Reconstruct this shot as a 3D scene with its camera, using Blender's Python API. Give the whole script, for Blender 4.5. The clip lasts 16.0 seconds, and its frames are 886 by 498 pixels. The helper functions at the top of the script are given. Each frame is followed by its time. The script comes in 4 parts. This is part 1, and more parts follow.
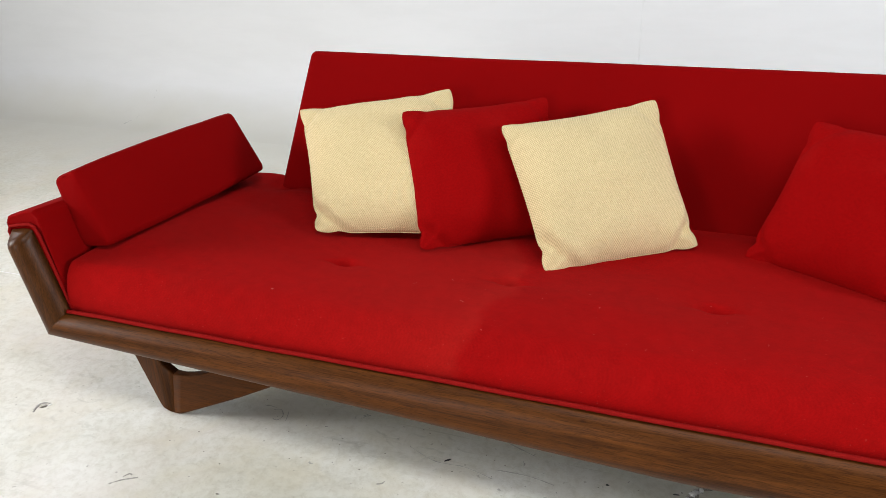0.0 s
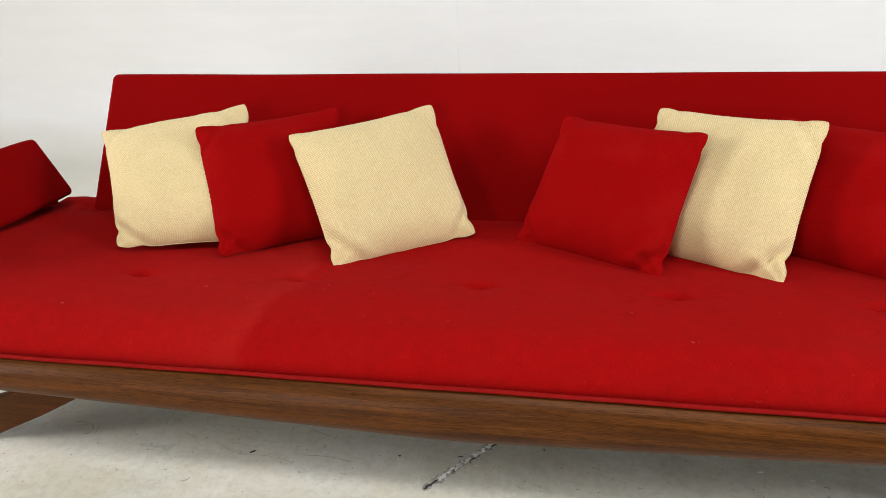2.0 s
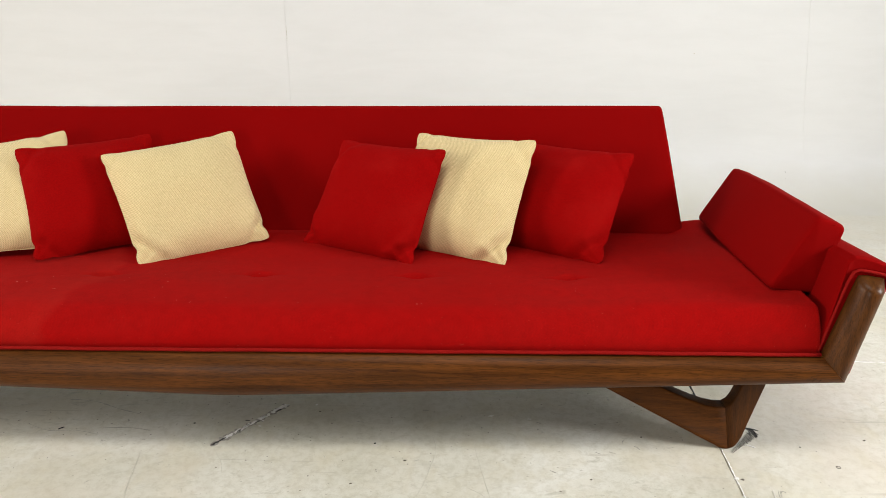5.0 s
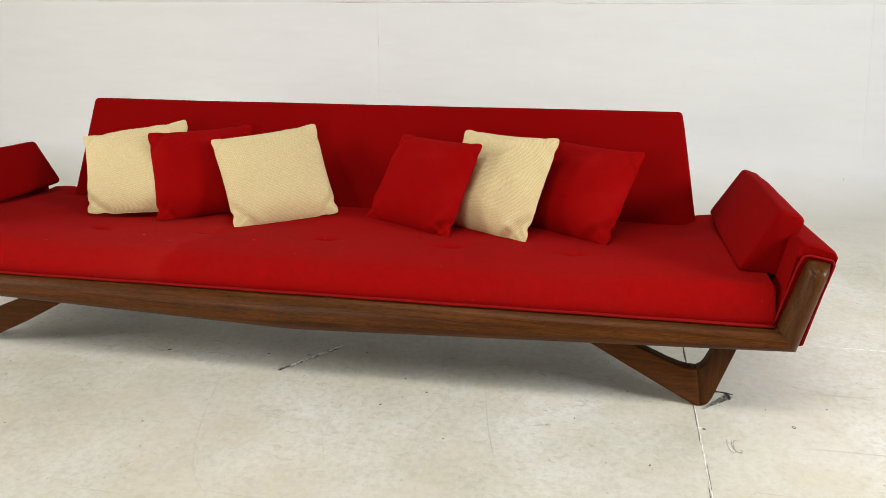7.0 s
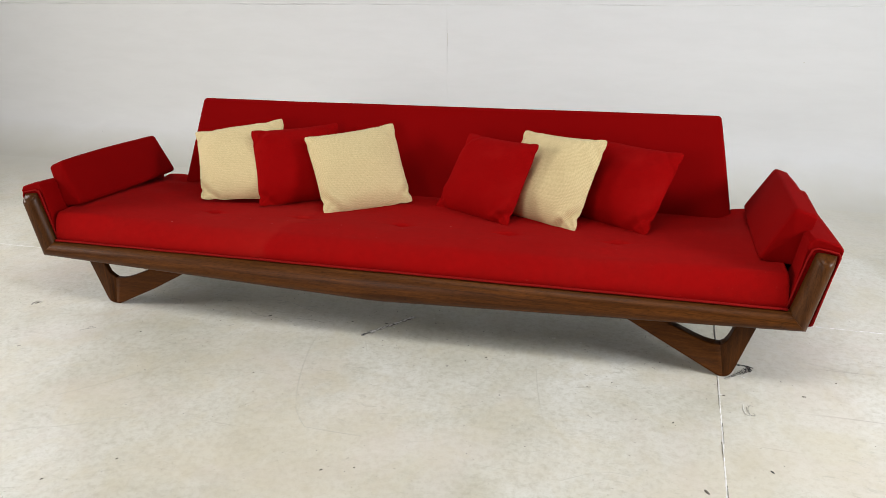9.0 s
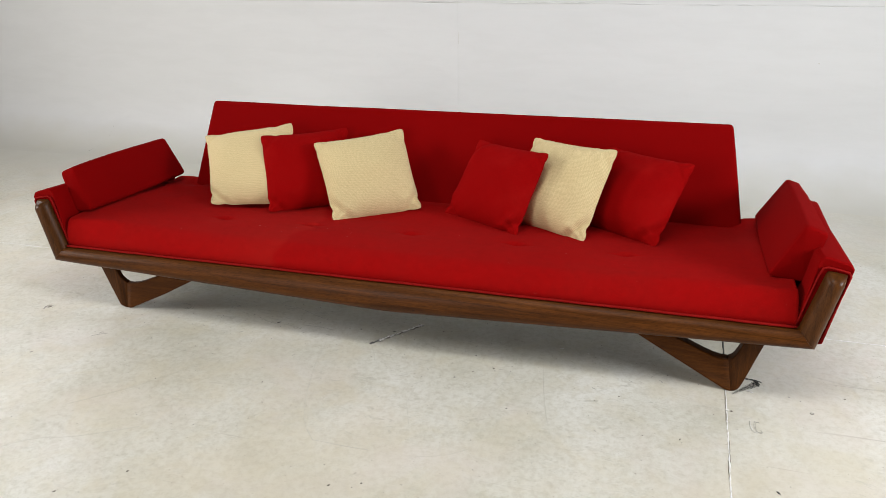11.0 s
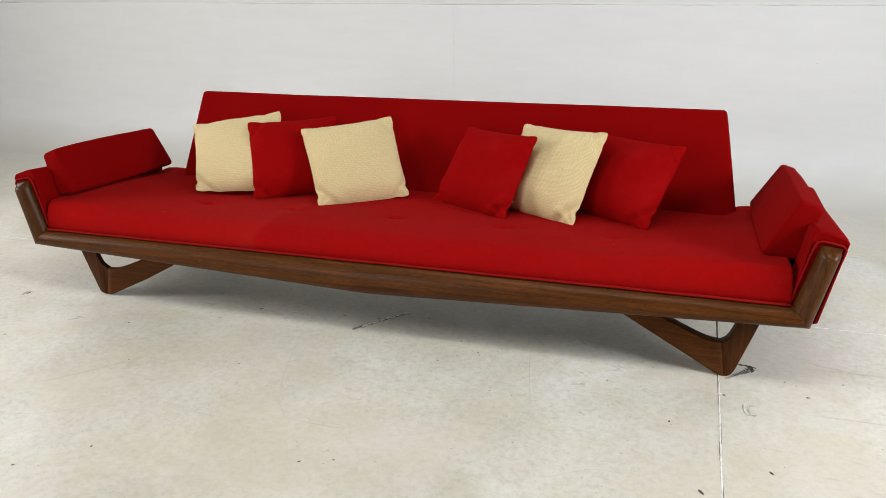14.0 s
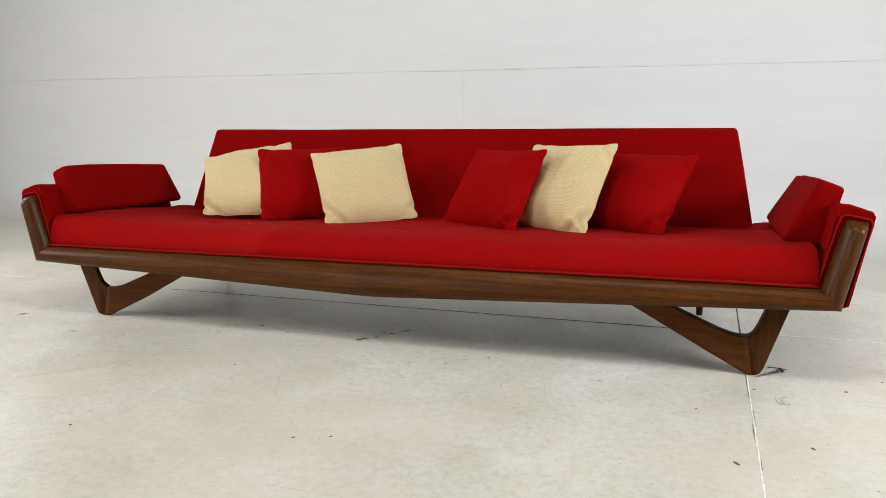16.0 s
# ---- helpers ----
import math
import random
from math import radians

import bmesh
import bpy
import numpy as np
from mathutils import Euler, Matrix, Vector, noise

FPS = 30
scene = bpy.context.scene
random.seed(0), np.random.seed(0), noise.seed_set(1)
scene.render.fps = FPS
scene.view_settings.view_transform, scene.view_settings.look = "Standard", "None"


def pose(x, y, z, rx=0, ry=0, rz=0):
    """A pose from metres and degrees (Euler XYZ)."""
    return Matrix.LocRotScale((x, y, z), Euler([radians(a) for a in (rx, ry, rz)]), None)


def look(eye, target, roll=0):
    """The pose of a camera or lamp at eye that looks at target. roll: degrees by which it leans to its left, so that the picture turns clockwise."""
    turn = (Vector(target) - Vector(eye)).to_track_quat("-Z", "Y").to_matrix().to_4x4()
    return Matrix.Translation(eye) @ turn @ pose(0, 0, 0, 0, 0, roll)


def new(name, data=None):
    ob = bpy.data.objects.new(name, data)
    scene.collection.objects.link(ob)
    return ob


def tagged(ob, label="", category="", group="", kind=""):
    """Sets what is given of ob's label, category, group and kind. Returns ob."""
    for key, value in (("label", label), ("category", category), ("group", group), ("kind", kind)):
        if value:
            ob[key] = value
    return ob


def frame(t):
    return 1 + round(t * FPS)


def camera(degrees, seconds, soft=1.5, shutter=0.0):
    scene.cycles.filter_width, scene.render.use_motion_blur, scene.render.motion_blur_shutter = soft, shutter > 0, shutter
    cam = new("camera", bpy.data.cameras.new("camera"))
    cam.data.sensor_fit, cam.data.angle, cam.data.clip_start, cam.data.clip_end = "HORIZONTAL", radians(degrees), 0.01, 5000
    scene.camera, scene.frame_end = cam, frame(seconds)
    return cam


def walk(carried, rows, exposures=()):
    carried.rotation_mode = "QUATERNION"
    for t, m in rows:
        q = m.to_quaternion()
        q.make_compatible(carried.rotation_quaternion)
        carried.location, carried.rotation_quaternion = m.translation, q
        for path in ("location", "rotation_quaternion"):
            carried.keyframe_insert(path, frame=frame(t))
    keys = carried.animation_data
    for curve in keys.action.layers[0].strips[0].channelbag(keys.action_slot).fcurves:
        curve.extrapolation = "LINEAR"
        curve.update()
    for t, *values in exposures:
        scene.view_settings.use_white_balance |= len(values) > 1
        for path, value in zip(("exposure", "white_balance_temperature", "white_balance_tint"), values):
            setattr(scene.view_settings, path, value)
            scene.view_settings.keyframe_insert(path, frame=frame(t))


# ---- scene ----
cam = camera(62.0, 16.0, soft=0.5)
PATH = [
    (0, (-0.064, -1.11, 1.152), (-0.686, 0.581, 0.284), -1.6),
    (0.5, (-0.011, -1.132, 1.157), (-0.589, 0.578, 0.297), -1.9),
    (1, (0.062, -1.153, 1.151), (-0.463, 0.584, 0.309), -2.2),
    (1.5, (0.142, -1.169, 1.151), (-0.301, 0.595, 0.319), -2.2),
    (2, (0.22, -1.189, 1.15), (-0.13, 0.598, 0.323), -2.2),
    (2.5, (0.324, -1.222, 1.141), (0.063, 0.587, 0.329), -1.7),
    (3, (0.416, -1.255, 1.124), (0.25, 0.574, 0.332), -1.2),
    (3.5, (0.494, -1.335, 1.132), (0.411, 0.502, 0.348), -0.7),
    (4, (0.536, -1.409, 1.153), (0.512, 0.432, 0.373), -0.2),
    (4.2, (0.539, -1.433, 1.138), (0.53, 0.418, 0.381), -0.2),
    (6.3, (0.722, -1.832, 1.168), (0.487, 0.038, 0.497), 0.2),
    (6.5, (0.765, -1.867, 1.188), (0.497, -0.007, 0.505), 0.1),
    (7, (0.839, -1.977, 1.213), (0.498, -0.131, 0.523), -0.1),
    (7.5, (0.857, -2.085, 1.247), (0.454, -0.257, 0.543), -0.4),
    (8, (0.883, -2.229, 1.302), (0.433, -0.417, 0.585), -0.7),
    (8.5, (0.9, -2.328, 1.346), (0.42, -0.528, 0.618), -0.8),
    (9, (0.912, -2.34, 1.377), (0.414, -0.55, 0.636), -0.8),
    (11.5, (0.91, -2.296, 1.475), (0.387, -0.533, 0.687), -0.8),
    (12, (0.907, -2.295, 1.469), (0.383, -0.535, 0.677), -0.8),
    (12.5, (0.909, -2.287, 1.452), (0.384, -0.526, 0.662), -0.8),
    (13, (0.921, -2.282, 1.408), (0.392, -0.515, 0.634), -0.7),
    (13.5, (0.949, -2.274, 1.349), (0.416, -0.496, 0.603), -0.6),
    (14, (0.984, -2.279, 1.275), (0.439, -0.489, 0.57), -0.5),
    (14.5, (0.996, -2.284, 1.171), (0.436, -0.474, 0.533), -0.4),
    (15, (0.995, -2.29, 1.041), (0.418, -0.457, 0.486), -0.3),
    (15.5, (1.002, -2.305, 0.916), (0.413, -0.45, 0.458), -0.3),
    (16, (0.999, -2.319, 0.818), (0.402, -0.446, 0.449), -0.4),
]
EXPOSURE = [(0.0, 0.44, 6250, 10), (1.5, 0.48, 6430, 10), (2.5, 0.45, 6650, 10), (3.5, 0.43, 6820, 9), (4.2, 0.43, 6850, 9), (6.3, 0.31, 6850, 9), (7.0, 0.27, 6750, 9), (9.0, 0.17, 6500, 10), (16.0, 0.17, 6480, 10)]
walk(cam, [(t, look(eye, target, roll)) for t, eye, target, roll in PATH], EXPOSURE)

# ---- light ----
world = bpy.data.worlds.new("studio_air")
scene.world = world
world.use_nodes = True
world.node_tree.nodes["Background"].inputs["Color"].default_value = (0.9, 0.95, 1.0, 1)
world.node_tree.nodes["Background"].inputs["Strength"].default_value = 0.02


def area_lamp(name, eye, target, sx, sy, watts, color, spread=180):
    data = bpy.data.lights.new(name, "AREA")
    data.shape, data.size, data.size_y = "RECTANGLE", sx, sy
    data.energy, data.color, data.spread = watts, color, radians(spread)
    ob = new(name, data)
    ob.matrix_world = look(eye, target)
    return ob


area_lamp("softbox_left", (-4.3, -1.25, 1.85), (0.0, 0.30, 0.40), 1.2, 1.2, 80, (1.0, 0.98, 0.95), 174)
area_lamp("softbox_left_rear", (-3.5, 0.85, 1.75), (-0.2, -0.30, 0.20), 1.1, 1.1, 7, (0.97, 0.98, 1.0), 120)
area_lamp("softbox_right", (3.8, -0.75, 1.65), (0.6, 0.25, 0.32), 0.85, 0.85, 62, (0.94, 0.965, 1.0), 160)
area_lamp("softbox_front", (-1.7, -4.3, 1.35), (0.1, 0.4, 0.35), 1.1, 1.1, 47, (1.0, 0.975, 0.94))
area_lamp("ceiling_softbox", (0.5, -1.4, 3.75), (0.5, -1.4, 0.0), 2.4, 0.8, 57, (1.0, 0.985, 0.95))
area_lamp("background_light", (1.0, 0.6, 3.75), (1.0, 2.6, 1.3), 4.8, 0.5, 12, (0.90, 0.95, 1.0), 110)


# ---- materials ----
def material(name, rough=0.6, metallic=0.0):
    m = bpy.data.materials.new(name)
    m.use_nodes = True
    b = m.node_tree.nodes["Principled BSDF"]
    b.inputs["Roughness"].default_value = rough
    b.inputs["Metallic"].default_value = metallic
    return m, m.node_tree, b


def node(tree, kind, **values):
    n = tree.nodes.new(kind)
    for key, value in values.items():
        n.inputs[key].default_value = value
    return n


def coords(tree, scale=(1, 1, 1), rot=(0, 0, 0), out="Object"):
    c = tree.nodes.new("ShaderNodeTexCoord")
    mp = tree.nodes.new("ShaderNodeMapping")
    mp.inputs["Scale"].default_value = scale
    mp.inputs["Rotation"].default_value = rot
    tree.links.new(c.outputs[out], mp.inputs["Vector"])
    return mp.outputs["Vector"]


def ramp(tree, fac, stops):
    r = tree.nodes.new("ShaderNodeValToRGB")
    e = r.color_ramp.elements
    while len(e) < len(stops):
        e.new(0.5)
    for k, (p, c) in enumerate(stops):
        e[k].position, e[k].color = p, (*c, 1) if len(c) == 3 else c
    tree.links.new(fac, r.inputs["Fac"])
    return r.outputs["Color"]


def noise_of(tree, vec, scale, detail=4, rough=0.55, dist=0.0):
    n = node(tree, "ShaderNodeTexNoise", Scale=scale, Detail=detail, Roughness=rough, Distortion=dist)
    tree.links.new(vec, n.inputs["Vector"])
    return n.outputs["Fac"]


def mix(tree, kind, fac, a, b):
    m = tree.nodes.new("ShaderNodeMix")
    m.data_type, m.blend_type = "RGBA", kind
    for sock, v in ((m.inputs["Factor"], fac), (m.inputs[6], a), (m.inputs[7], b)):
        if hasattr(v, "links"):
            tree.links.new(v, sock)
        elif isinstance(v, tuple):
            sock.default_value = (*v, 1)
        else:
            sock.default_value = v
    return m.outputs[2]


def math_of(tree, op, a, b=0.0):
    m = tree.nodes.new("ShaderNodeMath")
    m.operation = op
    for sock, v in ((m.inputs[0], a), (m.inputs[1], b)):
        if hasattr(v, "links"):
            tree.links.new(v, sock)
        else:
            sock.default_value = v
    return m.outputs[0]


def bump(tree, bsdf, height, strength, distance, chain=None):
    b = tree.nodes.new("ShaderNodeBump")
    b.inputs["Strength"].default_value, b.inputs["Distance"].default_value = strength, distance
    tree.links.new(height, b.inputs["Height"])
    if chain is not None:
        tree.links.new(chain, b.inputs["Normal"])
    tree.links.new(b.outputs["Normal"], bsdf.inputs["Normal"])
    return b.outputs["Normal"]


def wave(tree, vec, scale, direction, dist=0.0):
    w = node(tree, "ShaderNodeTexWave", Scale=scale, Distortion=dist)
    w.bands_direction = direction
    tree.links.new(vec, w.inputs["Vector"])
    return w.outputs["Fac"]


# One wool: backrest, arms and bolsters take a darker red that imitates shade.
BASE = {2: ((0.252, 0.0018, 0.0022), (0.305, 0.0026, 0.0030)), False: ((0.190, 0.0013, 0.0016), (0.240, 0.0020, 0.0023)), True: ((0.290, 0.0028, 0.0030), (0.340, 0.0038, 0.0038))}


def red_wool(name, worn):
    """Red wool upholstery: fine diagonal twill, lint and, where worn, paler rubbed patches."""
    m, t, b = material(name, 0.92)
    v = coords(t)
    soft = noise_of(t, v, 2.2, 3)
    fine = noise_of(t, v, 900, 2, 0.7)
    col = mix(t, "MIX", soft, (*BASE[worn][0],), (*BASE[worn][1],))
    col = mix(t, "MULTIPLY", 0.45 if worn is True else 0.35, col, ramp(t, fine, [(0.25, (0.55, 0.55, 0.55)), (0.75, (1.28, 1.28, 1.28))]))
    if worn is True:
        # rubbed patches; an old water mark ends in a wavy line
        sep = t.nodes.new("ShaderNodeSeparateXYZ")
        t.links.new(v, sep.inputs[0])
        ragged = math_of(t, "MULTIPLY", math_of(t, "SUBTRACT", noise_of(t, v, 5.0, 5, 0.6), 0.5), 0.16)
        rub = noise_of(t, coords(t, (1.0, 2.6, 1.0)), 2.4, 5, 0.6, 0.6)
        col = mix(t, "MIX", ramp(t, rub, [(0.46, (0, 0, 0)), (0.74, (0.5, 0.5, 0.5))]), col, (0.262, 0.0062, 0.0055))
        ex = math_of(t, "POWER", math_of(t, "MULTIPLY", math_of(t, "ADD", sep.outputs["X"], 0.95), 1.82), 2.0)
        ey = math_of(t, "POWER", math_of(t, "MULTIPLY", math_of(t, "SUBTRACT", sep.outputs["Y"], 0.26), 1.9), 2.0)
        mark = math_of(t, "ADD", math_of(t, "ADD", ex, ey), math_of(t, "MULTIPLY", ragged, 3.0))
        tide = ramp(t, math_of(t, "MULTIPLY", mark, 0.5), [(0.0, (0.05, 0.05, 0.05)), (0.38, (0.26, 0.26, 0.26)), (0.47, (0.40, 0.40, 0.40)), (0.51, (0.0, 0.0, 0.0))])
        fade = ramp(t, math_of(t, "ADD", sep.outputs["X"], 1.3), [(0.25, (0.15, 0.15, 0.15)), (0.75, (1, 1, 1))])
        tide = math_of(t, "MULTIPLY", tide, fade)
        col = mix(t, "MIX", tide, col, (0.37, 0.015, 0.011))
        lint = noise_of(t, coords(t, (1, 1, 1)), 190, 2, 0.5)
        col = mix(t, "MIX", ramp(t, lint, [(0.715, (0, 0, 0)), (0.76, (0.3, 0.3, 0.3))]), col, (0.45, 0.10, 0.08))
        mottled = noise_of(t, v, 38, 4, 0.6)
        col = mix(t, "MULTIPLY", 0.4, col, ramp(t, mottled, [(0.3, (0.78, 0.78, 0.78)), (0.7, (1.15, 1.15, 1.15))]))
        nap = noise_of(t, v, 260, 4, 0.65)
        col = mix(t, "MULTIPLY", 0.42, col, ramp(t, nap, [(0.3, (0.74, 0.74, 0.74)), (0.7, (1.24, 1.24, 1.24))]))
    if worn == 2 and worn is not True:
        nap = noise_of(t, v, 210, 4, 0.65)
        col = mix(t, "MULTIPLY", 0.5, col, ramp(t, nap, [(0.3, (0.76, 0.76, 0.76)), (0.7, (1.22, 1.22, 1.22))]))
        rubbed = noise_of(t, v, 9, 5, 0.6, 0.4)
        col = mix(t, "MIX", ramp(t, rubbed, [(0.52, (0, 0, 0)), (0.72, (0.35, 0.35, 0.35))]), col, (0.33, 0.0075, 0.0065))
    slant = t.nodes.new("ShaderNodeVectorMath")
    slant.operation = "DOT_PRODUCT"
    t.links.new(v, slant.inputs[0])
    slant.inputs[1].default_value = (0.56, 0.83, -0.83)
    across = t.nodes.new("ShaderNodeCombineXYZ")
    t.links.new(slant.outputs["Value"], across.inputs[0])
    t.links.new(math_of(t, "MULTIPLY", noise_of(t, v, 30, 2), 0.002), across.inputs[1])
    twill = wave(t, across.outputs[0], 66 if worn is True else 110, "X", 0.6)
    col = mix(t, "MULTIPLY", 0.09 if worn is True else 0.04, col, ramp(t, twill, [(0.1, (0.72, 0.72, 0.72)), (0.9, (1.18, 1.18, 1.18))]))
    t.links.new(col, b.inputs["Base Color"])
    b.inputs["Specular IOR Level"].default_value = 0.02
    b.inputs["Sheen Weight"].default_value = 0.03 if worn is True else 0.015
    b.inputs["Sheen Roughness"].default_value = 0.55
    b.inputs["Sheen Tint"].default_value = (1.0, 0.22, 0.2, 1)
    h = math_of(t, "ADD", math_of(t, "MULTIPLY", twill, 0.22 if worn is True else 0.1), math_of(t, "MULTIPLY", fine, 0.7))
    n = bump(t, b, h, 0.25, 0.0006)
    bump(t, b, noise_of(t, v, 14, 3), 0.25, 0.004, n)
    return m


RED_SHADED = red_wool("red_wool", False)
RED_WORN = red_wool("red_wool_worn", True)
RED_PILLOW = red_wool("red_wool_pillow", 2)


def piping_red():
    m, t, b = material("red_piping", 0.85)
    v = coords(t)
    t.links.new(mix(t, "MIX", noise_of(t, v, 40, 3), (0.215, 0.0045, 0.0045), (0.285, 0.0110, 0.0095)), b.inputs["Base Color"])
    b.inputs["Specular IOR Level"].default_value = 0.03
    bump(t, b, wave(t, coords(t, (1, 1, 1), (0, radians(40), 0)), 260, "X"), 0.4, 0.0006)
    return m


PIPING = piping_red()


def oat_weave():
    """Cream basket weave, about four millimetres a knot."""
    m, t, b = material("cream_basket_weave", 0.95)
    jitter = noise_of(t, coords(t), 420, 3)
    bent = t.nodes.new("ShaderNodeVectorMath")
    bent.operation = "ADD"
    t.links.new(coords(t), bent.inputs[0])
    t.links.new(math_of(t, "MULTIPLY", noise_of(t, coords(t), 7, 3), 0.012), bent.inputs[1])
    vx = wave(t, bent.outputs[0], 67, "X", 0.7)
    vy = wave(t, bent.outputs[0], 44, "Y", 0.7)
    check = math_of(t, "MULTIPLY", math_of(t, "SUBTRACT", vx, 0.5), math_of(t, "SUBTRACT", vy, 0.5))
    knots = math_of(t, "ADD", math_of(t, "MULTIPLY", check, 2.0), 0.5)
    body = mix(t, "MIX", noise_of(t, coords(t), 5, 3), (0.70, 0.575, 0.325), (0.77, 0.64, 0.375))
    body = mix(t, "MULTIPLY", 0.54, body, ramp(t, knots, [(0.12, (0.55, 0.49, 0.36)), (0.50, (0.92, 0.90, 0.86)), (0.9, (1.16, 1.16, 1.16))]))
    body = mix(t, "MULTIPLY", 0.5, body, ramp(t, noise_of(t, coords(t), 150, 4, 0.7), [(0.3, (0.78, 0.73, 0.64)), (0.7, (1.08, 1.08, 1.08))]))
    body = mix(t, "MULTIPLY", 0.15, body, ramp(t, jitter, [(0.3, (0.75, 0.72, 0.66)), (0.7, (1.1, 1.1, 1.1))]))
    t.links.new(body, b.inputs["Base Color"])
    b.inputs["Specular IOR Level"].default_value = 0.15
    b.inputs["Sheen Weight"].default_value = 0.1
    n = bump(t, b, math_of(t, "ADD", knots, math_of(t, "MULTIPLY", jitter, 0.4)), 0.6, 0.0011)
    bump(t, b, noise_of(t, coords(t), 11, 3), 0.25, 0.006, n)
    return m


OAT = oat_weave()


def walnut(name, dark, light, along="X", gloss=0.0, pore=0.3):
    """Oiled walnut: long grain streaks, fine pores, soft semi-gloss finish."""
    m, t, b = material(name, 0.36)
    s = {"X": (1.3, 46, 46), "Z": (46, 46, 1.3)}[along]
    f = {"X": (38, 620, 620), "Z": (620, 620, 38)}[along]
    info = t.nodes.new("ShaderNodeObjectInfo")
    shift = t.nodes.new("ShaderNodeVectorMath")
    shift.operation = "ADD"
    t.links.new(coords(t, s), shift.inputs[0])
    t.links.new(math_of(t, "MULTIPLY", info.outputs["Random"], 31.0), shift.inputs[1])
    grain = noise_of(t, shift.outputs[0], 1.6, 7, 0.66, 0.7)
    pores = noise_of(t, coords(t, f), 1.0, 3, 0.6)
    cloud = noise_of(t, coords(t), 3.0, 3)
    col = ramp(t, grain, [(0.25, dark), (0.5, tuple((a + c) / 2 for a, c in zip(dark, light))), (0.72, light)])
    col = mix(t, "MULTIPLY", pore, col, ramp(t, pores, [(0.36, (0.34, 0.30, 0.26)), (0.50, (1, 1, 1)), (0.72, (1.25, 1.22, 1.18))]))
    col = mix(t, "MULTIPLY", 0.6, col, ramp(t, cloud, [(0.3, (0.62, 0.6, 0.58)), (0.7, (1.12, 1.08, 1.04))]))
    knots = node(t, "ShaderNodeTexVoronoi", Scale=7.0)
    t.links.new(coords(t, {"X": (1, 2.2, 2.2), "Z": (2.2, 2.2, 1)}[along]), knots.inputs["Vector"])
    col = mix(t, "MULTIPLY", 0.8, col, ramp(t, knots.outputs["Distance"], [(0.025, (0.35, 0.28, 0.24)), (0.06, (1, 1, 1))]))
    t.links.new(col, b.inputs["Base Color"])
    t.links.new(ramp(t, grain, [(0.3, (0.50 - gloss,) * 3), (0.7, (0.64 - gloss,) * 3)]), b.inputs["Roughness"])
    b.inputs["Specular IOR Level"].default_value = 0.04 + 0.55 * gloss
    bump(t, b, pores, 0.18, 0.0006)
    return m


WALNUT = walnut("walnut_rail", (0.036, 0.0108, 0.0020), (0.148, 0.0485, 0.0080), "X", 0.16, 0.62)
WALNUT_POST = walnut("walnut_upright", (0.034, 0.0108, 0.0024), (0.112, 0.0395, 0.0082), "Z", 0.22, 0.55)
WALNUT_LEG = walnut("walnut_leg_arm", (0.034, 0.0098, 0.0018), (0.132, 0.0425, 0.0062), "X", 0.10, 0.42)
WALNUT_LEG_UPRIGHT = walnut("walnut_leg_post", (0.028, 0.0088, 0.0019), (0.100, 0.0330, 0.0056), "Z", 0.10, 0.42)
WALNUT_DARK = walnut("walnut_dark", (0.020, 0.010, 0.006), (0.045, 0.022, 0.012), "Z")


def white_wall():
    m, t, b = material("white_wall_paint", 0.62)
    v = coords(t)
    big = noise_of(t, v, 0.9, 4)
    col = mix(t, "MIX", big, (0.725, 0.725, 0.725), (0.78, 0.78, 0.78))
    smear = noise_of(t, coords(t, (1.0, 1.0, 5.0)), 2.5, 5, 0.65, 0.4)
    col = mix(t, "MULTIPLY", 0.14, col, ramp(t, smear, [(0.35, (0.8, 0.8, 0.78)), (0.6, (1, 1, 1))]))
    # the paint shifts to a warm grey towards the floor, along a ragged edge
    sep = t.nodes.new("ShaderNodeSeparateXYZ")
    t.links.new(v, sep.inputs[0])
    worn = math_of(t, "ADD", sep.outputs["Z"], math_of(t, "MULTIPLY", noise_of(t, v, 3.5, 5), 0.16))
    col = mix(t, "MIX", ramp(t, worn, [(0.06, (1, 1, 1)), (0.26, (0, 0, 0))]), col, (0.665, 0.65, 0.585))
    t.links.new(col, b.inputs["Base Color"])
    n = bump(t, b, noise_of(t, v, 160, 3), 0.12, 0.001)
    bump(t, b, noise_of(t, v, 1.7, 3), 0.2, 0.012, n)
    return m


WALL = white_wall()


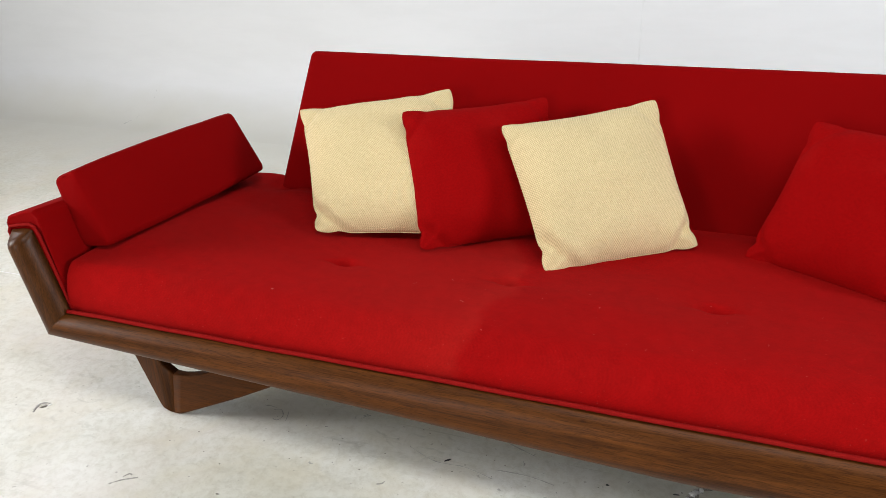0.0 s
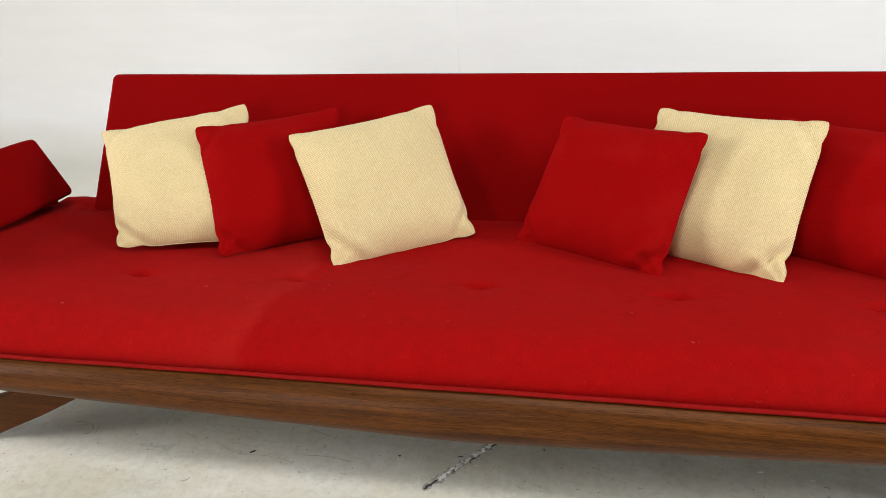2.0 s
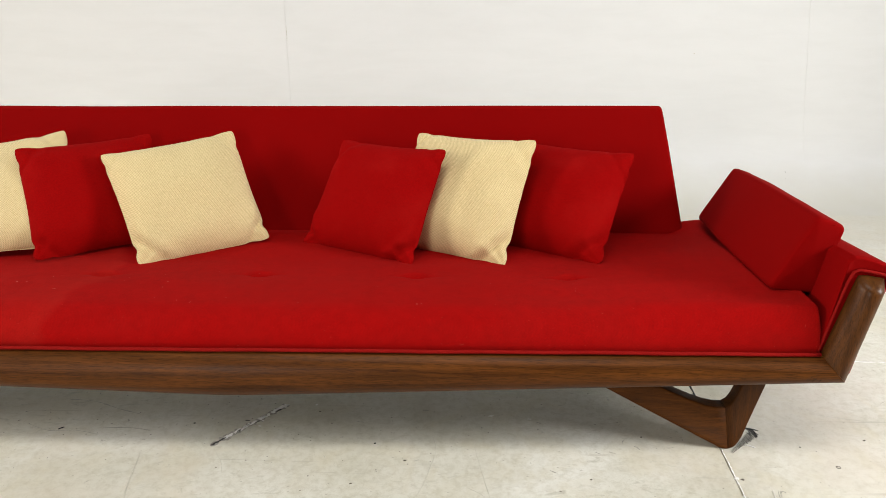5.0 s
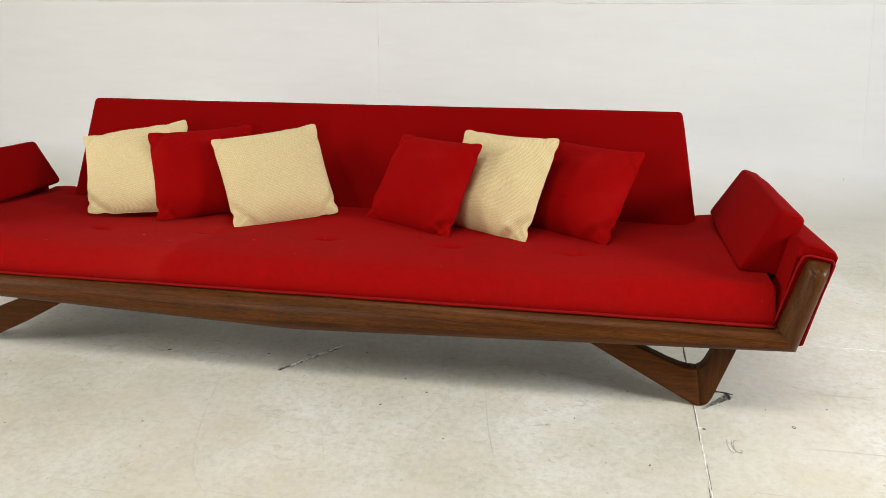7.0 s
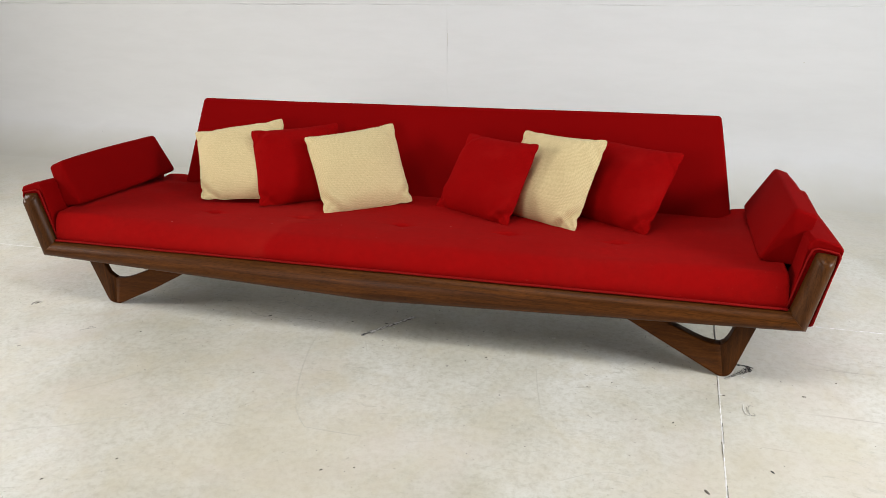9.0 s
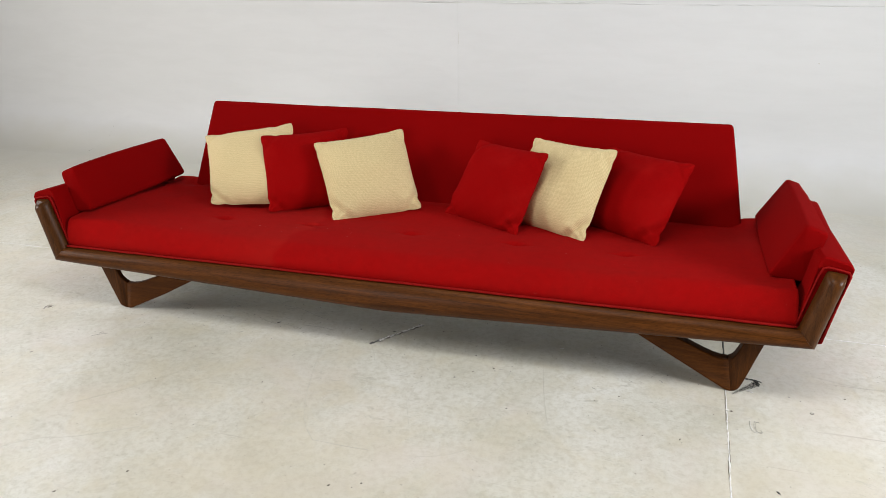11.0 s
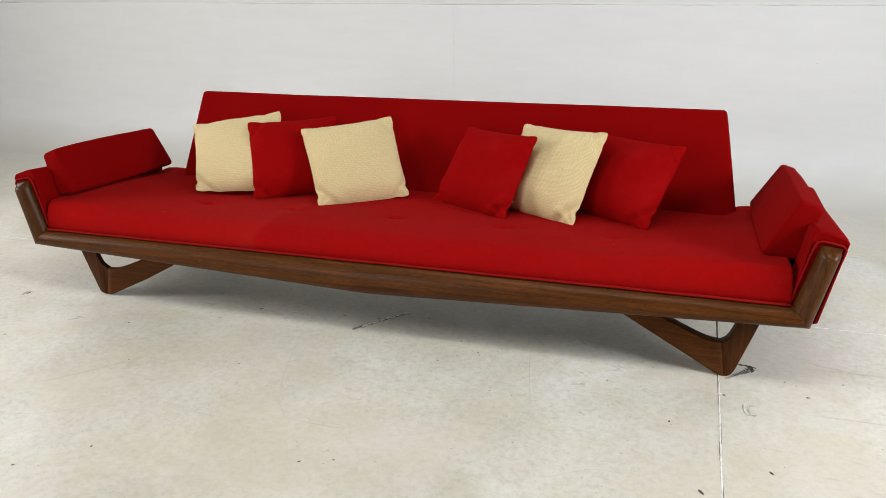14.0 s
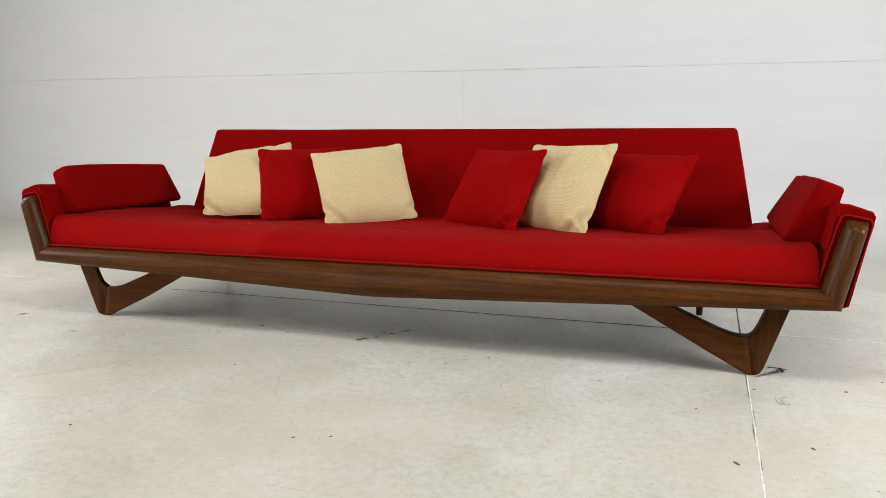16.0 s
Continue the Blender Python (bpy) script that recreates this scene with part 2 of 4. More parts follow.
def floor_paint():
    """Worn off-white painted concrete: cloudy dirt, scuffs, fine speckle, satin sheen."""
    m, t, b = material("painted_concrete", 0.4)
    v = coords(t)
    cloud = noise_of(t, v, 1.9, 7, 0.62, 0.5)
    col = ramp(t, cloud, [(0.28, (0.570, 0.553, 0.460)), (0.5, (0.690, 0.677, 0.605)), (0.72, (0.790, 0.784, 0.735))])
    blot = noise_of(t, v, 6.5, 5, 0.65, 0.5)
    col = mix(t, "MULTIPLY", 0.32, col, ramp(t, blot, [(0.28, (0.74, 0.70, 0.60)), (0.5, (1, 1, 1))]))
    grain = noise_of(t, v, 42, 6, 0.75, 0.3)
    col = mix(t, "MULTIPLY", 0.85, col, ramp(t, grain, [(0.32, (0.80, 0.78, 0.73)), (0.55, (1.0, 1.0, 1.0)), (0.75, (1.05, 1.05, 1.06))]))
    speck = noise_of(t, v, 75, 2, 0.5)
    col = mix(t, "MULTIPLY", 0.55, col, ramp(t, speck, [(0.24, (0.32, 0.28, 0.23)), (0.30, (1, 1, 1))]))
    tiny = noise_of(t, v, 230, 2, 0.5)
    col = mix(t, "MULTIPLY", 0.35, col, ramp(t, tiny, [(0.27, (0.55, 0.5, 0.45)), (0.34, (1, 1, 1))]))
    for k, (rot, sc) in enumerate(((0.5, (0.8, 34, 1)), (-0.9, (0.9, 40, 1)), (1.4, (0.7, 46, 1)))):
        streak = noise_of(t, coords(t, sc, (0, 0, rot)), 1.3, 3, 0.5, 0.25)
        mask = noise_of(t, v, 2.1 + k, 2)
        amount = math_of(t, "MULTIPLY", ramp(t, streak, [(0.69, (0, 0, 0)), (0.735, (1, 1, 1))]), ramp(t, mask, [(0.45, (0, 0, 0)), (0.62, (0.5, 0.5, 0.5))]))
        col = mix(t, "MIX", amount, col, (0.34, 0.31, 0.26))
    # old beige and pinkish stains
    for k, (sc, tint, top) in enumerate(((1.1, (0.68, 0.61, 0.47), 0.42), (2.3, (0.70, 0.63, 0.57), 0.34), (5.2, (0.64, 0.58, 0.42), 0.30))):
        stain = noise_of(t, coords(t, (1, 1, 1), (0, 0, 0.7 * k + 0.3)), sc, 5, 0.6, 0.9)
        col = mix(t, "MIX", ramp(t, stain, [(0.48, (0, 0, 0)), (0.66, (top, top, top))]), col, tint)
    # greenish grey smears where dirt has been rubbed in
    smear = noise_of(t, coords(t, (1.0, 2.4, 1.0), (0, 0, 0.5)), 15, 6, 0.7, 0.8)
    patch = noise_of(t, v, 1.6, 3)
    amount = math_of(t, "MULTIPLY", ramp(t, smear, [(0.56, (0, 0, 0)), (0.70, (1, 1, 1))]), ramp(t, patch, [(0.44, (0, 0, 0)), (0.62, (0.55, 0.55, 0.55))]))
    col = mix(t, "MIX", amount, col, (0.41, 0.395, 0.32))
    # the floor takes the sweep's foot colour towards the back, less on the right
    sep = t.nodes.new("ShaderNodeSeparateXYZ")
    t.links.new(v, sep.inputs[0])
    ragged = math_of(t, "MULTIPLY", noise_of(t, v, 1.4, 4), 0.8)
    near = ramp(t, math_of(t, "MULTIPLY", math_of(t, "ADD", sep.outputs["Y"], ragged), 0.3), [(0.50, (0, 0, 0)), (0.73, (1, 1, 1))])
    side = ramp(t, math_of(t, "MULTIPLY", math_of(t, "ADD", sep.outputs["X"], 6.0), 0.1), [(0.46, (1, 1, 1)), (0.66, (0.55, 0.55, 0.55))])
    col = mix(t, "MIX", math_of(t, "MULTIPLY", near, side), col, (0.665, 0.65, 0.585))
    t.links.new(col, b.inputs["Base Color"])
    t.links.new(ramp(t, noise_of(t, v, 4.0, 5), [(0.3, (0.30, 0.30, 0.30)), (0.7, (0.48, 0.48, 0.48))]), b.inputs["Roughness"])
    b.inputs["Specular IOR Level"].default_value = 0.45
    n = bump(t, b, noise_of(t, v, 190, 4, 0.7), 0.3, 0.0012)
    bump(t, b, noise_of(t, v, 9, 4), 0.22, 0.004, n)
    return m


FLOOR = floor_paint()


def plain(name, color, rough=0.7, vary=0.25, scale=30):
    m, t, b = material(name, rough)
    lo = tuple(c * (1 - vary) for c in color)
    hi = tuple(min(1, c * (1 + vary)) for c in color)
    t.links.new(mix(t, "MIX", noise_of(t, coords(t), scale, 4), lo, hi), b.inputs["Base Color"])
    return m


CAULK = plain("white_caulk", (0.84, 0.83, 0.80), 0.6, 0.10)
FRESH = plain("bare_white_filler", (0.93, 0.92, 0.90), 0.7, 0.04)
GROOVE = plain("dark_groove", (0.10, 0.095, 0.085), 0.8)
SEAM = plain("seam_shadow_grey", (0.735, 0.735, 0.73), 0.8, 0.08)
SCUFF = plain("scuff_brown_grey", (0.58, 0.555, 0.48), 0.6, 0.15)
SMUDGE = plain("grey_smudge", (0.38, 0.36, 0.32), 0.6, 0.25)
BLACK_SCUFF_SOFT = plain("grey_crease", (0.42, 0.41, 0.39), 0.7)
BLACK_SCUFF = plain("grey_black_scuff", (0.16, 0.155, 0.15), 0.7)
BLACK = plain("black_rubber_mark", (0.02, 0.02, 0.02), 0.7)
CHIP = plain("bare_chip_brown", (0.14, 0.12, 0.095), 0.8, 0.4)
DARK_BASE = plain("black_unseen_base", (0.03, 0.03, 0.03), 0.95)
UNSEEN_DARK = plain("unseen_dark_grey", (0.08, 0.08, 0.08), 0.8, 0.1, 2)


# ---- mesh tools ----
def part(name, bm, mat, parent=None, label="", smooth=True):
    me = bpy.data.meshes.new(name)
    bm.normal_update()
    bm.to_mesh(me)
    bm.free()
    me.materials.append(mat)
    if smooth:
        for p in me.polygons:
            p.use_smooth = True
    ob = new(name, me)
    if parent is not None:
        ob.parent = parent
    if label:
        ob["label"] = label
    return ob


def loft(bm, rings, closed=True, caps=True):
    rows = [[bm.verts.new(p) for p in ring] for ring in rings]
    n = len(rows[0])
    for a, b in zip(rows, rows[1:]):
        for i in range(n if closed else n - 1):
            j = (i + 1) % n
            bm.faces.new((a[i], a[j], b[j], b[i]))
    if caps and closed:
        bm.faces.new(list(reversed(rows[0])))
        bm.faces.new(rows[-1])
    bmesh.ops.recalc_face_normals(bm, faces=bm.faces[:])
    return bm


def tube(points, r, sides=8):
    """A round tube along a polyline."""
    pts = [Vector(p) for p in points]
    rings, side = [], None
    for i, p in enumerate(pts):
        d = (pts[min(i + 1, len(pts) - 1)] - pts[max(i - 1, 0)]).normalized()
        side = d.orthogonal() if side is None else (side - d * side.dot(d))
        side.normalize()
        up = d.cross(side)
        rings.append([p + r * (math.cos(a) * side + math.sin(a) * up) for a in (2 * math.pi * k / sides for k in range(sides))])
    return loft(bmesh.new(), rings)


def rounded(bm, width, segments=3, angle=30):
    edges = [e for e in bm.edges if e.is_manifold and math.degrees(e.calc_face_angle(0)) > angle]
    bmesh.ops.bevel(bm, geom=edges, offset=width, segments=segments, profile=0.6, affect="EDGES", clamp_overlap=True)
    return bm


def prism(outline, y0, y1):
    """A solid from an outline in x and z, between two depths."""
    bm = bmesh.new()
    loft(bm, [[(x, y0, z) for x, z in outline], [(x, y1, z) for x, z in outline]])
    return bm


def shade_auto(ob, angle=35):
    me = ob.data
    bm = bmesh.new()
    bm.from_mesh(me)
    for e in bm.edges:
        e.smooth = e.calc_face_angle(0) < radians(angle)
    bm.to_mesh(me)
    bm.free()
    return ob


def ribbon(path, width, z=0.0006, jag=0.3, height=0.0008):
    """A thin uneven strip lying on the floor."""
    bm = bmesh.new()
    rings = []
    pts = [Vector((x, y, 0)) for x, y in path]
    for i, p in enumerate(pts):
        d = (pts[min(i + 1, len(pts) - 1)] - pts[max(i - 1, 0)]).normalized()
        s = Vector((-d.y, d.x, 0))
        w = width * (1 + random.uniform(-jag, jag)) / 2
        a, b = p + s * w, p - s * w
        rings.append([(a.x, a.y, z), (a.x * 0.5 + b.x * 0.5, a.y * 0.5 + b.y * 0.5, z + height), (b.x, b.y, z), (p.x, p.y, z - 0.0005)])
    return loft(bm, rings)


def between(a, b, n, wobble=0.0):
    return [(a[0] + (b[0] - a[0]) * k / n + random.gauss(0, wobble), a[1] + (b[1] - a[1]) * k / n + random.gauss(0, wobble)) for k in range(n + 1)]


# ---- studio ----
WALL_Y, COVE = 2.5, 0.36
floor_bm = bmesh.new()
xs, ys = np.linspace(-7.0, 6.2, 45), np.linspace(-6.0, 3.4, 33)
grid = [[floor_bm.verts.new((x, y, 0)) for x in xs] for y in ys]
for ra, rb in zip(grid, grid[1:]):
    for i in range(len(xs) - 1):
        floor_bm.faces.new((ra[i], ra[i + 1], rb[i + 1], rb[i]))
floor = tagged(part("floor", floor_bm, FLOOR), "worn off-white painted concrete studio floor", "floor", kind="structure")


def cyclorama():
    """White sweep: the floor coves up into the back wall, which turns round at both ends."""
    R = 1.3
    x0, x1 = -6.3, 5.4
    plan = [(x0, -5.6, (1, 0))]
    plan += [(x0, y, (1, 0)) for y in np.linspace(-4.0, WALL_Y - R, 6)]
    for a in np.linspace(0, 90, 13)[1:]:
        c, s = math.cos(radians(a)), math.sin(radians(a))
        plan.append((x0 + R - R * c, WALL_Y - R + R * s, (c, -s)))
    plan += [(x, WALL_Y, (0, -1)) for x in np.linspace(x0 + R, x1 - R, 40)[1:]]
    for a in np.linspace(0, 90, 13)[1:]:
        c, s = math.cos(radians(a)), math.sin(radians(a))
        plan.append((x1 - R + R * s, WALL_Y - R + R * c, (-s, -c)))
    plan += [(x1, y, (-1, 0)) for y in np.linspace(WALL_Y - R, -5.6, 7)[1:]]
    prof = [(COVE + 0.12, -0.0012)]
    prof += [(COVE - COVE * math.sin(radians(a)), COVE - COVE * math.cos(radians(a)) + 0.0015) for a in np.linspace(0, 90, 15)]
    prof += [(0.0, z) for z in np.linspace(COVE, 3.9, 14)[1:]]
    prof += [(-0.15, 3.9), (-0.15, -0.05), (COVE, -0.05)]
    rings = [[(x + n[0] * d, y + n[1] * d, z) for d, z in prof] for x, y, n in plan]
    bm = loft(bmesh.new(), rings)
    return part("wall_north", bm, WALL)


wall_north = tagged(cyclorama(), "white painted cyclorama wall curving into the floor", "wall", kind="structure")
shade_auto(wall_north, 40)


def slab(name, lo, hi, mat, label, category):
    bm = bmesh.new()
    bmesh.ops.create_cube(bm, size=1.0)
    for v in bm.verts:
        v.co = Vector([lo[i] + (hi[i] - lo[i]) * (v.co[i] + 0.5) for i in range(3)])
    return tagged(part(name, bm, mat, smooth=False), label, category, kind="structure")


# Unseen wall and ceiling close the room; their dark grey cuts bounced light.
slab("wall_south", (-6.4, -5.75, 0), (5.5, -5.6, 3.9), UNSEEN_DARK, "unseen dark grey wall, added to close the studio and cut bounced light", "wall")
slab("ceiling", (-6.5, -5.8, 3.9), (5.6, 2.7, 4.05), UNSEEN_DARK, "unseen dark grey ceiling, added to close the studio and cut bounced light", "ceiling")


def wall_y(z):
    """Depth of the white sweep's face at a height."""
    if z >= COVE:
        return WALL_Y
    return WALL_Y - COVE + math.sqrt(max(0.0, COVE**2 - (COVE - z) ** 2))


def wall_line(path, width, mat, name="joint", jag=0.5):
    """A hairline joint or mark on the back wall; path in x and z."""
    rings = []
    for i, (x, z) in enumerate(path):
        a, b = path[max(i - 1, 0)], path[min(i + 1, len(path) - 1)]
        d = Vector((b[0] - a[0], 0, b[1] - a[1])).normalized()
        s = Vector((-d.z, 0, d.x)) * width * 0.5 * (1 + random.uniform(-jag, jag))
        y = wall_y(z)
        rings.append([(x + s.x, y - 0.0006, z + s.z), (x, y - 0.0016, z), (x - s.x, y - 0.0006, z - s.z), (x, y + 0.002, z)])
    return part(name, loft(bmesh.new(), rings), mat, wall_north)


# ---- sofa ----
sofa = tagged(new("sofa"), "long red wool gondola sofa with walnut rail and boomerang legs", "sofa")


def rail_bottom(x):
    return 0.1795 + 0.0375 * (math.sqrt(x * x + 0.035**2) - 0.015)


RAIL_TOP = 0.297
INNER, OUTER = 1.413, 1.469


def bullnose(u, depth=0.036):
    return -depth * (1 - abs(2 * u - 1) ** 2.1) ** 0.55


def front_rail():
    rings = []
    us = [0.5 - 0.5 * math.cos(math.pi * k / 14) for k in range(15)]
    for s in np.linspace(-1, 1, 101):
        ring = []
        for u in us:
            x = s * (OUTER + (INNER - OUTER) * u)
            zb = rail_bottom(x)
            ring.append((x, bullnose(u) - 0.008 + 0.012 * u, zb + (RAIL_TOP - zb) * u))
        ring += [(s * INNER, 0.055, RAIL_TOP), (s * OUTER, 0.055, rail_bottom(OUTER * s))]
        rings.append(ring)
    return shade_auto(part("front_rail", loft(bmesh.new(), rings), WALNUT, sofa, "walnut front rail, deepest at its middle"), 50)


front_rail()


def arm_post(side):
    rings = []
    us = [0.5 - 0.5 * math.cos(math.pi * k / 12) for k in range(13)]
    zb_in, zb_out = RAIL_TOP, rail_bottom(OUTER)
    top_in, top_out = (1.463, 0.502), (1.521, 0.492)
    for v in [0, 0.12, 0.3, 0.5, 0.7, 0.84, 0.88, 0.91, 0.94, 0.96, 0.975, 0.985, 0.993, 1.0]:
        ease = max(0.0, (v - 0.86) / 0.14)
        ring = []
        for u in us:
            bx, bz = OUTER + (INNER - OUTER) * u, zb_out + (zb_in - zb_out) * u
            tx, tz = top_out[0] + (top_in[0] - top_out[0]) * u, top_out[1] + (top_in[1] - top_out[1]) * u
            y = bullnose(u) * (1 - 0.92 * ease**2.5) - 0.008 + 0.012 * u + 0.012 * ease**2
            ring.append((side * (bx + (tx - bx) * v), y, bz + (tz - bz) * v))
        ring += [(ring[-1][0], 0.04, ring[-1][2]), (ring[0][0], 0.04, ring[0][2])]
        rings.append(ring)
    return shade_auto(part("arm_post", loft(bmesh.new(), rings), WALNUT_POST, sofa, "walnut facing of the arm, mitred to the rail"), 50)


arm_post(-1), arm_post(1)

# small knocks in the rail beside the mitre
for a, b in (((1.376, 0.262), (1.392, 0.254)), ((1.380, 0.250), (1.390, 0.262)), ((1.394, 0.248), (1.400, 0.256)), ((1.386, 0.268), (1.396, 0.268))):
    pts = [(a[0] + (b[0] - a[0]) * k / 4, -0.0425, a[1] + (b[1] - a[1]) * k / 4 + 0.0006 * (k % 2) + 0.0058) for k in range(5)]
    part("nick", tube(pts, 0.0006, 5), WALNUT_DARK, sofa)


def arm(side):
    """Upholstered arm, splayed outwards, with a soft rolled front edge."""
    outline = [(1.398, 0.262), (1.437, 0.536), (1.450, 0.546), (1.470, 0.544), (1.530, 0.524), (1.539, 0.510), (1.492, 0.241), (1.470, 0.234)]
    bm = bmesh.new()
    cx, cz = 1.47, 0.39
    rings = []
    # towards the back the top falls away and the outer face spreads
    for y, k in ((0.008, 0.93), (0.007, 0.965), (0.012, 0.99), (0.020, 1.0), (0.1, 1.003), (0.21, 1.006), (0.33, 1.006), (0.46, 1.006), (0.6, 1.004), (0.74, 1.0), (0.765, 0.985), (0.775, 0.95)):
        ring = []
        for x, z in outline:
            w = (z - 0.234) / 0.312
            outer = min(1.0, max(0.0, (x - 1.44) / 0.09))
            px = cx + (x - cx) * k + 0.026 * min(1.0, y / 0.7) * outer * w
            ring.append((side * px, y, cz + (z - cz) * k - 0.052 * min(1.0, y / 0.5) * w))
        rings.append(ring)
    loft(bm, rings)
    rounded(bm, 0.010, 3, 35)
    body = part("arm", bm, RED_SHADED, sofa)
    path = [(1.403, 0.297), (1.420, 0.380), (1.442, 0.486), (1.450, 0.508), (1.463, 0.5125), (1.500, 0.506), (1.524, 0.500), (1.531, 0.488), (1.505, 0.36), (1.483, 0.247)]
    part("arm_piping", tube([(side * x, 0.004, z) for x, z in path], 0.0036), PIPING, body)


arm(-1), arm(1)


def edge_round(d, r):
    return math.sqrt(max(0.0, 1 - (1 - min(max(d / r, 0), 1)) ** 2))


BUTTONS = [(-0.824, 0.283), (-0.425, 0.296), (0.010, 0.302), (0.440, 0.296), (0.850, 0.283)]
SEAT_X, SEAT_Y0, SEAT_Y1 = 1.408, 0.004, 0.845


def seat_top(x, y):
    ends = min(1.0, max(0.0, (abs(x) - 0.80) / 0.60))
    rear = min(1.0, max(0.0, (y - 0.42) / 0.30)) * ((0.85 if x > 0 else 0.6) + 0.4 * min(1.0, max(0.0, (1.30 - abs(x)) / 0.05)))
    z = 0.385 + 0.028 * ends * ends * (3 - 2 * ends) * (1 - rear)
    z -= 0.020 * min(max((y - 0.20) / 0.34, 0), 1)
    z += 0.0038 * x
    z -= 0.016 * math.exp(-(((y - 0.745) / 0.045) ** 2)) * (1 if abs(x) < 1.24 else max(0.0, 1 - (abs(x) - 1.24) / 0.06))
    z += 0.0035 * (noise.noise(Vector((x * 2.3, y * 3.0, 0.4)))) + 0.0015 * noise.noise(Vector((x * 9, y * 9, 2.0)))
    z += 0.006 * math.exp(-(((abs(x - 0.012) - 1.345) / 0.055) ** 2) - ((y - 0.80) / 0.060) ** 2)
    z -= 0.016 * min(1.0, max(0.0, (-x - 1.20) / 0.08)) * min(1.0, max(0.0, (y - 0.60) / 0.12))
    z -= 0.008 * math.exp(-(((y - 0.44) / 0.09) ** 2)) * min(1.0, max(0.0, (1.15 - abs(x)) / 0.1))
    for bx, by in BUTTONS:
        dx, dy = x - bx, y - by
        if abs(dx) < 0.5 and abs(dy) < 0.3:
            z -= 0.017 * math.exp(-(((dx / 0.024) ** 2 + (dy / 0.018) ** 2) ** 1.4)) + 0.0075 * math.exp(-((dx / 0.046) ** 2) - ((dy + 0.15 * abs(dx)) / 0.007) ** 2) + 0.007 * math.exp(-((dx / 0.13) ** 2) - (dy / 0.075) ** 2)
    return z


def seat():
    zb = 0.292
    n = 11
    front = [0.085 * (1 - math.cos(math.pi / 2 * k / n)) for k in range(n + 1)]
    back = [0.05 * (1 - math.cos(math.pi / 2 * k / 8)) for k in range(9)]
    yv = [SEAT_Y0 + d for d in front] + list(np.linspace(SEAT_Y0 + 0.097, 0.2, 7)) + list(np.linspace(0.21, 0.40, 40)) + list(np.linspace(0.42, SEAT_Y1 - 0.06, 14)) + [SEAT_Y1 - d for d in reversed(back)]
    ends = [0.036 * (1 - math.cos(math.pi / 2 * k / n)) for k in range(n + 1)]
    xv = [-SEAT_X + d for d in ends] + list(np.linspace(-SEAT_X + 0.042, SEAT_X - 0.042, 320)) + [SEAT_X - d for d in reversed(ends)]
    verts, faces = [], []
    for y in yv:
        for x in xv:
            lip = 0.085 - 0.052 * min(1.0, max(0.0, (abs(x) - 1.05) / 0.3))
            fy = min(edge_round(y - SEAT_Y0, lip), edge_round(SEAT_Y1 - y, 0.05))
            fx = edge_round(SEAT_X - abs(x), 0.018 if x > 0 else 0.013)
            k = min(fy, fx) if max(fx, fy) >= 0.999 else fx * fy
            bulge = 0.006 * math.sin(math.pi * min(1, max(0, k)))
            yy = y - (bulge if y < 0.1 else 0)
            flare = 1 + 0.003 * k * max(0.0, (abs(x) - 1.2) / 0.2)
            verts.append((x * flare, yy, zb + (seat_top(x, y) - zb) * k))
    nx, ny = len(xv), len(yv)
    for j in range(ny - 1):
        for i in range(nx - 1):
            a = j * nx + i
            faces.append((a, a + 1, a + nx + 1, a + nx))
    me = bpy.data.meshes.new("seat")
    me.from_pydata(verts, [], faces)
    bm = bmesh.new()
    bm.from_mesh(me)
    border = [e for e in bm.edges if e.is_boundary]
    ext = bmesh.ops.extrude_edge_only(bm, edges=border)
    low = [g for g in ext["geom"] if isinstance(g, bmesh.types.BMVert)]
    for v in low:
        v.co.z = 0.275
        v.co.x *= 0.997
        v.co.y = min(max(v.co.y, 0.01), SEAT_Y1 - 0.006)
    bmesh.ops.contextual_create(bm, geom=[e for e in bm.edges if e.is_boundary])
    bmesh.ops.recalc_face_normals(bm, faces=bm.faces[:])
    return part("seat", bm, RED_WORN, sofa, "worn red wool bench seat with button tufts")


bench = seat()


def button(x, y):
    bm = bmesh.new()
    rings = []
    for r, z in ((0.0085, -0.004), (0.009, 0.0), (0.0078, 0.0028), (0.005, 0.0045), (0.001, 0.005)):
        rings.append([(r * math.cos(a), r * math.sin(a), z) for a in np.linspace(0, 2 * math.pi, 17)[:-1]])
    loft(bm, rings)
    ob = part("button", bm, RED_SHADED, bench)
    ob.location = (x, y, seat_top(x, y) + 0.001)
    return ob


for bx, by in BUTTONS:
    button(bx, by)

part("seat_piping", tube([(x, -0.0085 + 0.0006 * math.sin(9 * x), 0.3030 + 0.0005 * math.sin(23 * x)) for x in np.linspace(-1.406, 1.406, 90)], 0.0048), PIPING, bench)


def platform():
    # Unseen base, coloured black so the shade beneath stays dark and neutral.
    bm = prism([(-1.44, 0.245), (1.44, 0.245), (1.40, 0.292), (-1.40, 0.292)], 0.05, 0.83)
    rounded(bm, 0.008, 2)
    return part("base_frame", bm, DARK_BASE, sofa, "unseen seat base, black to keep red bounce off the floor")


platform()


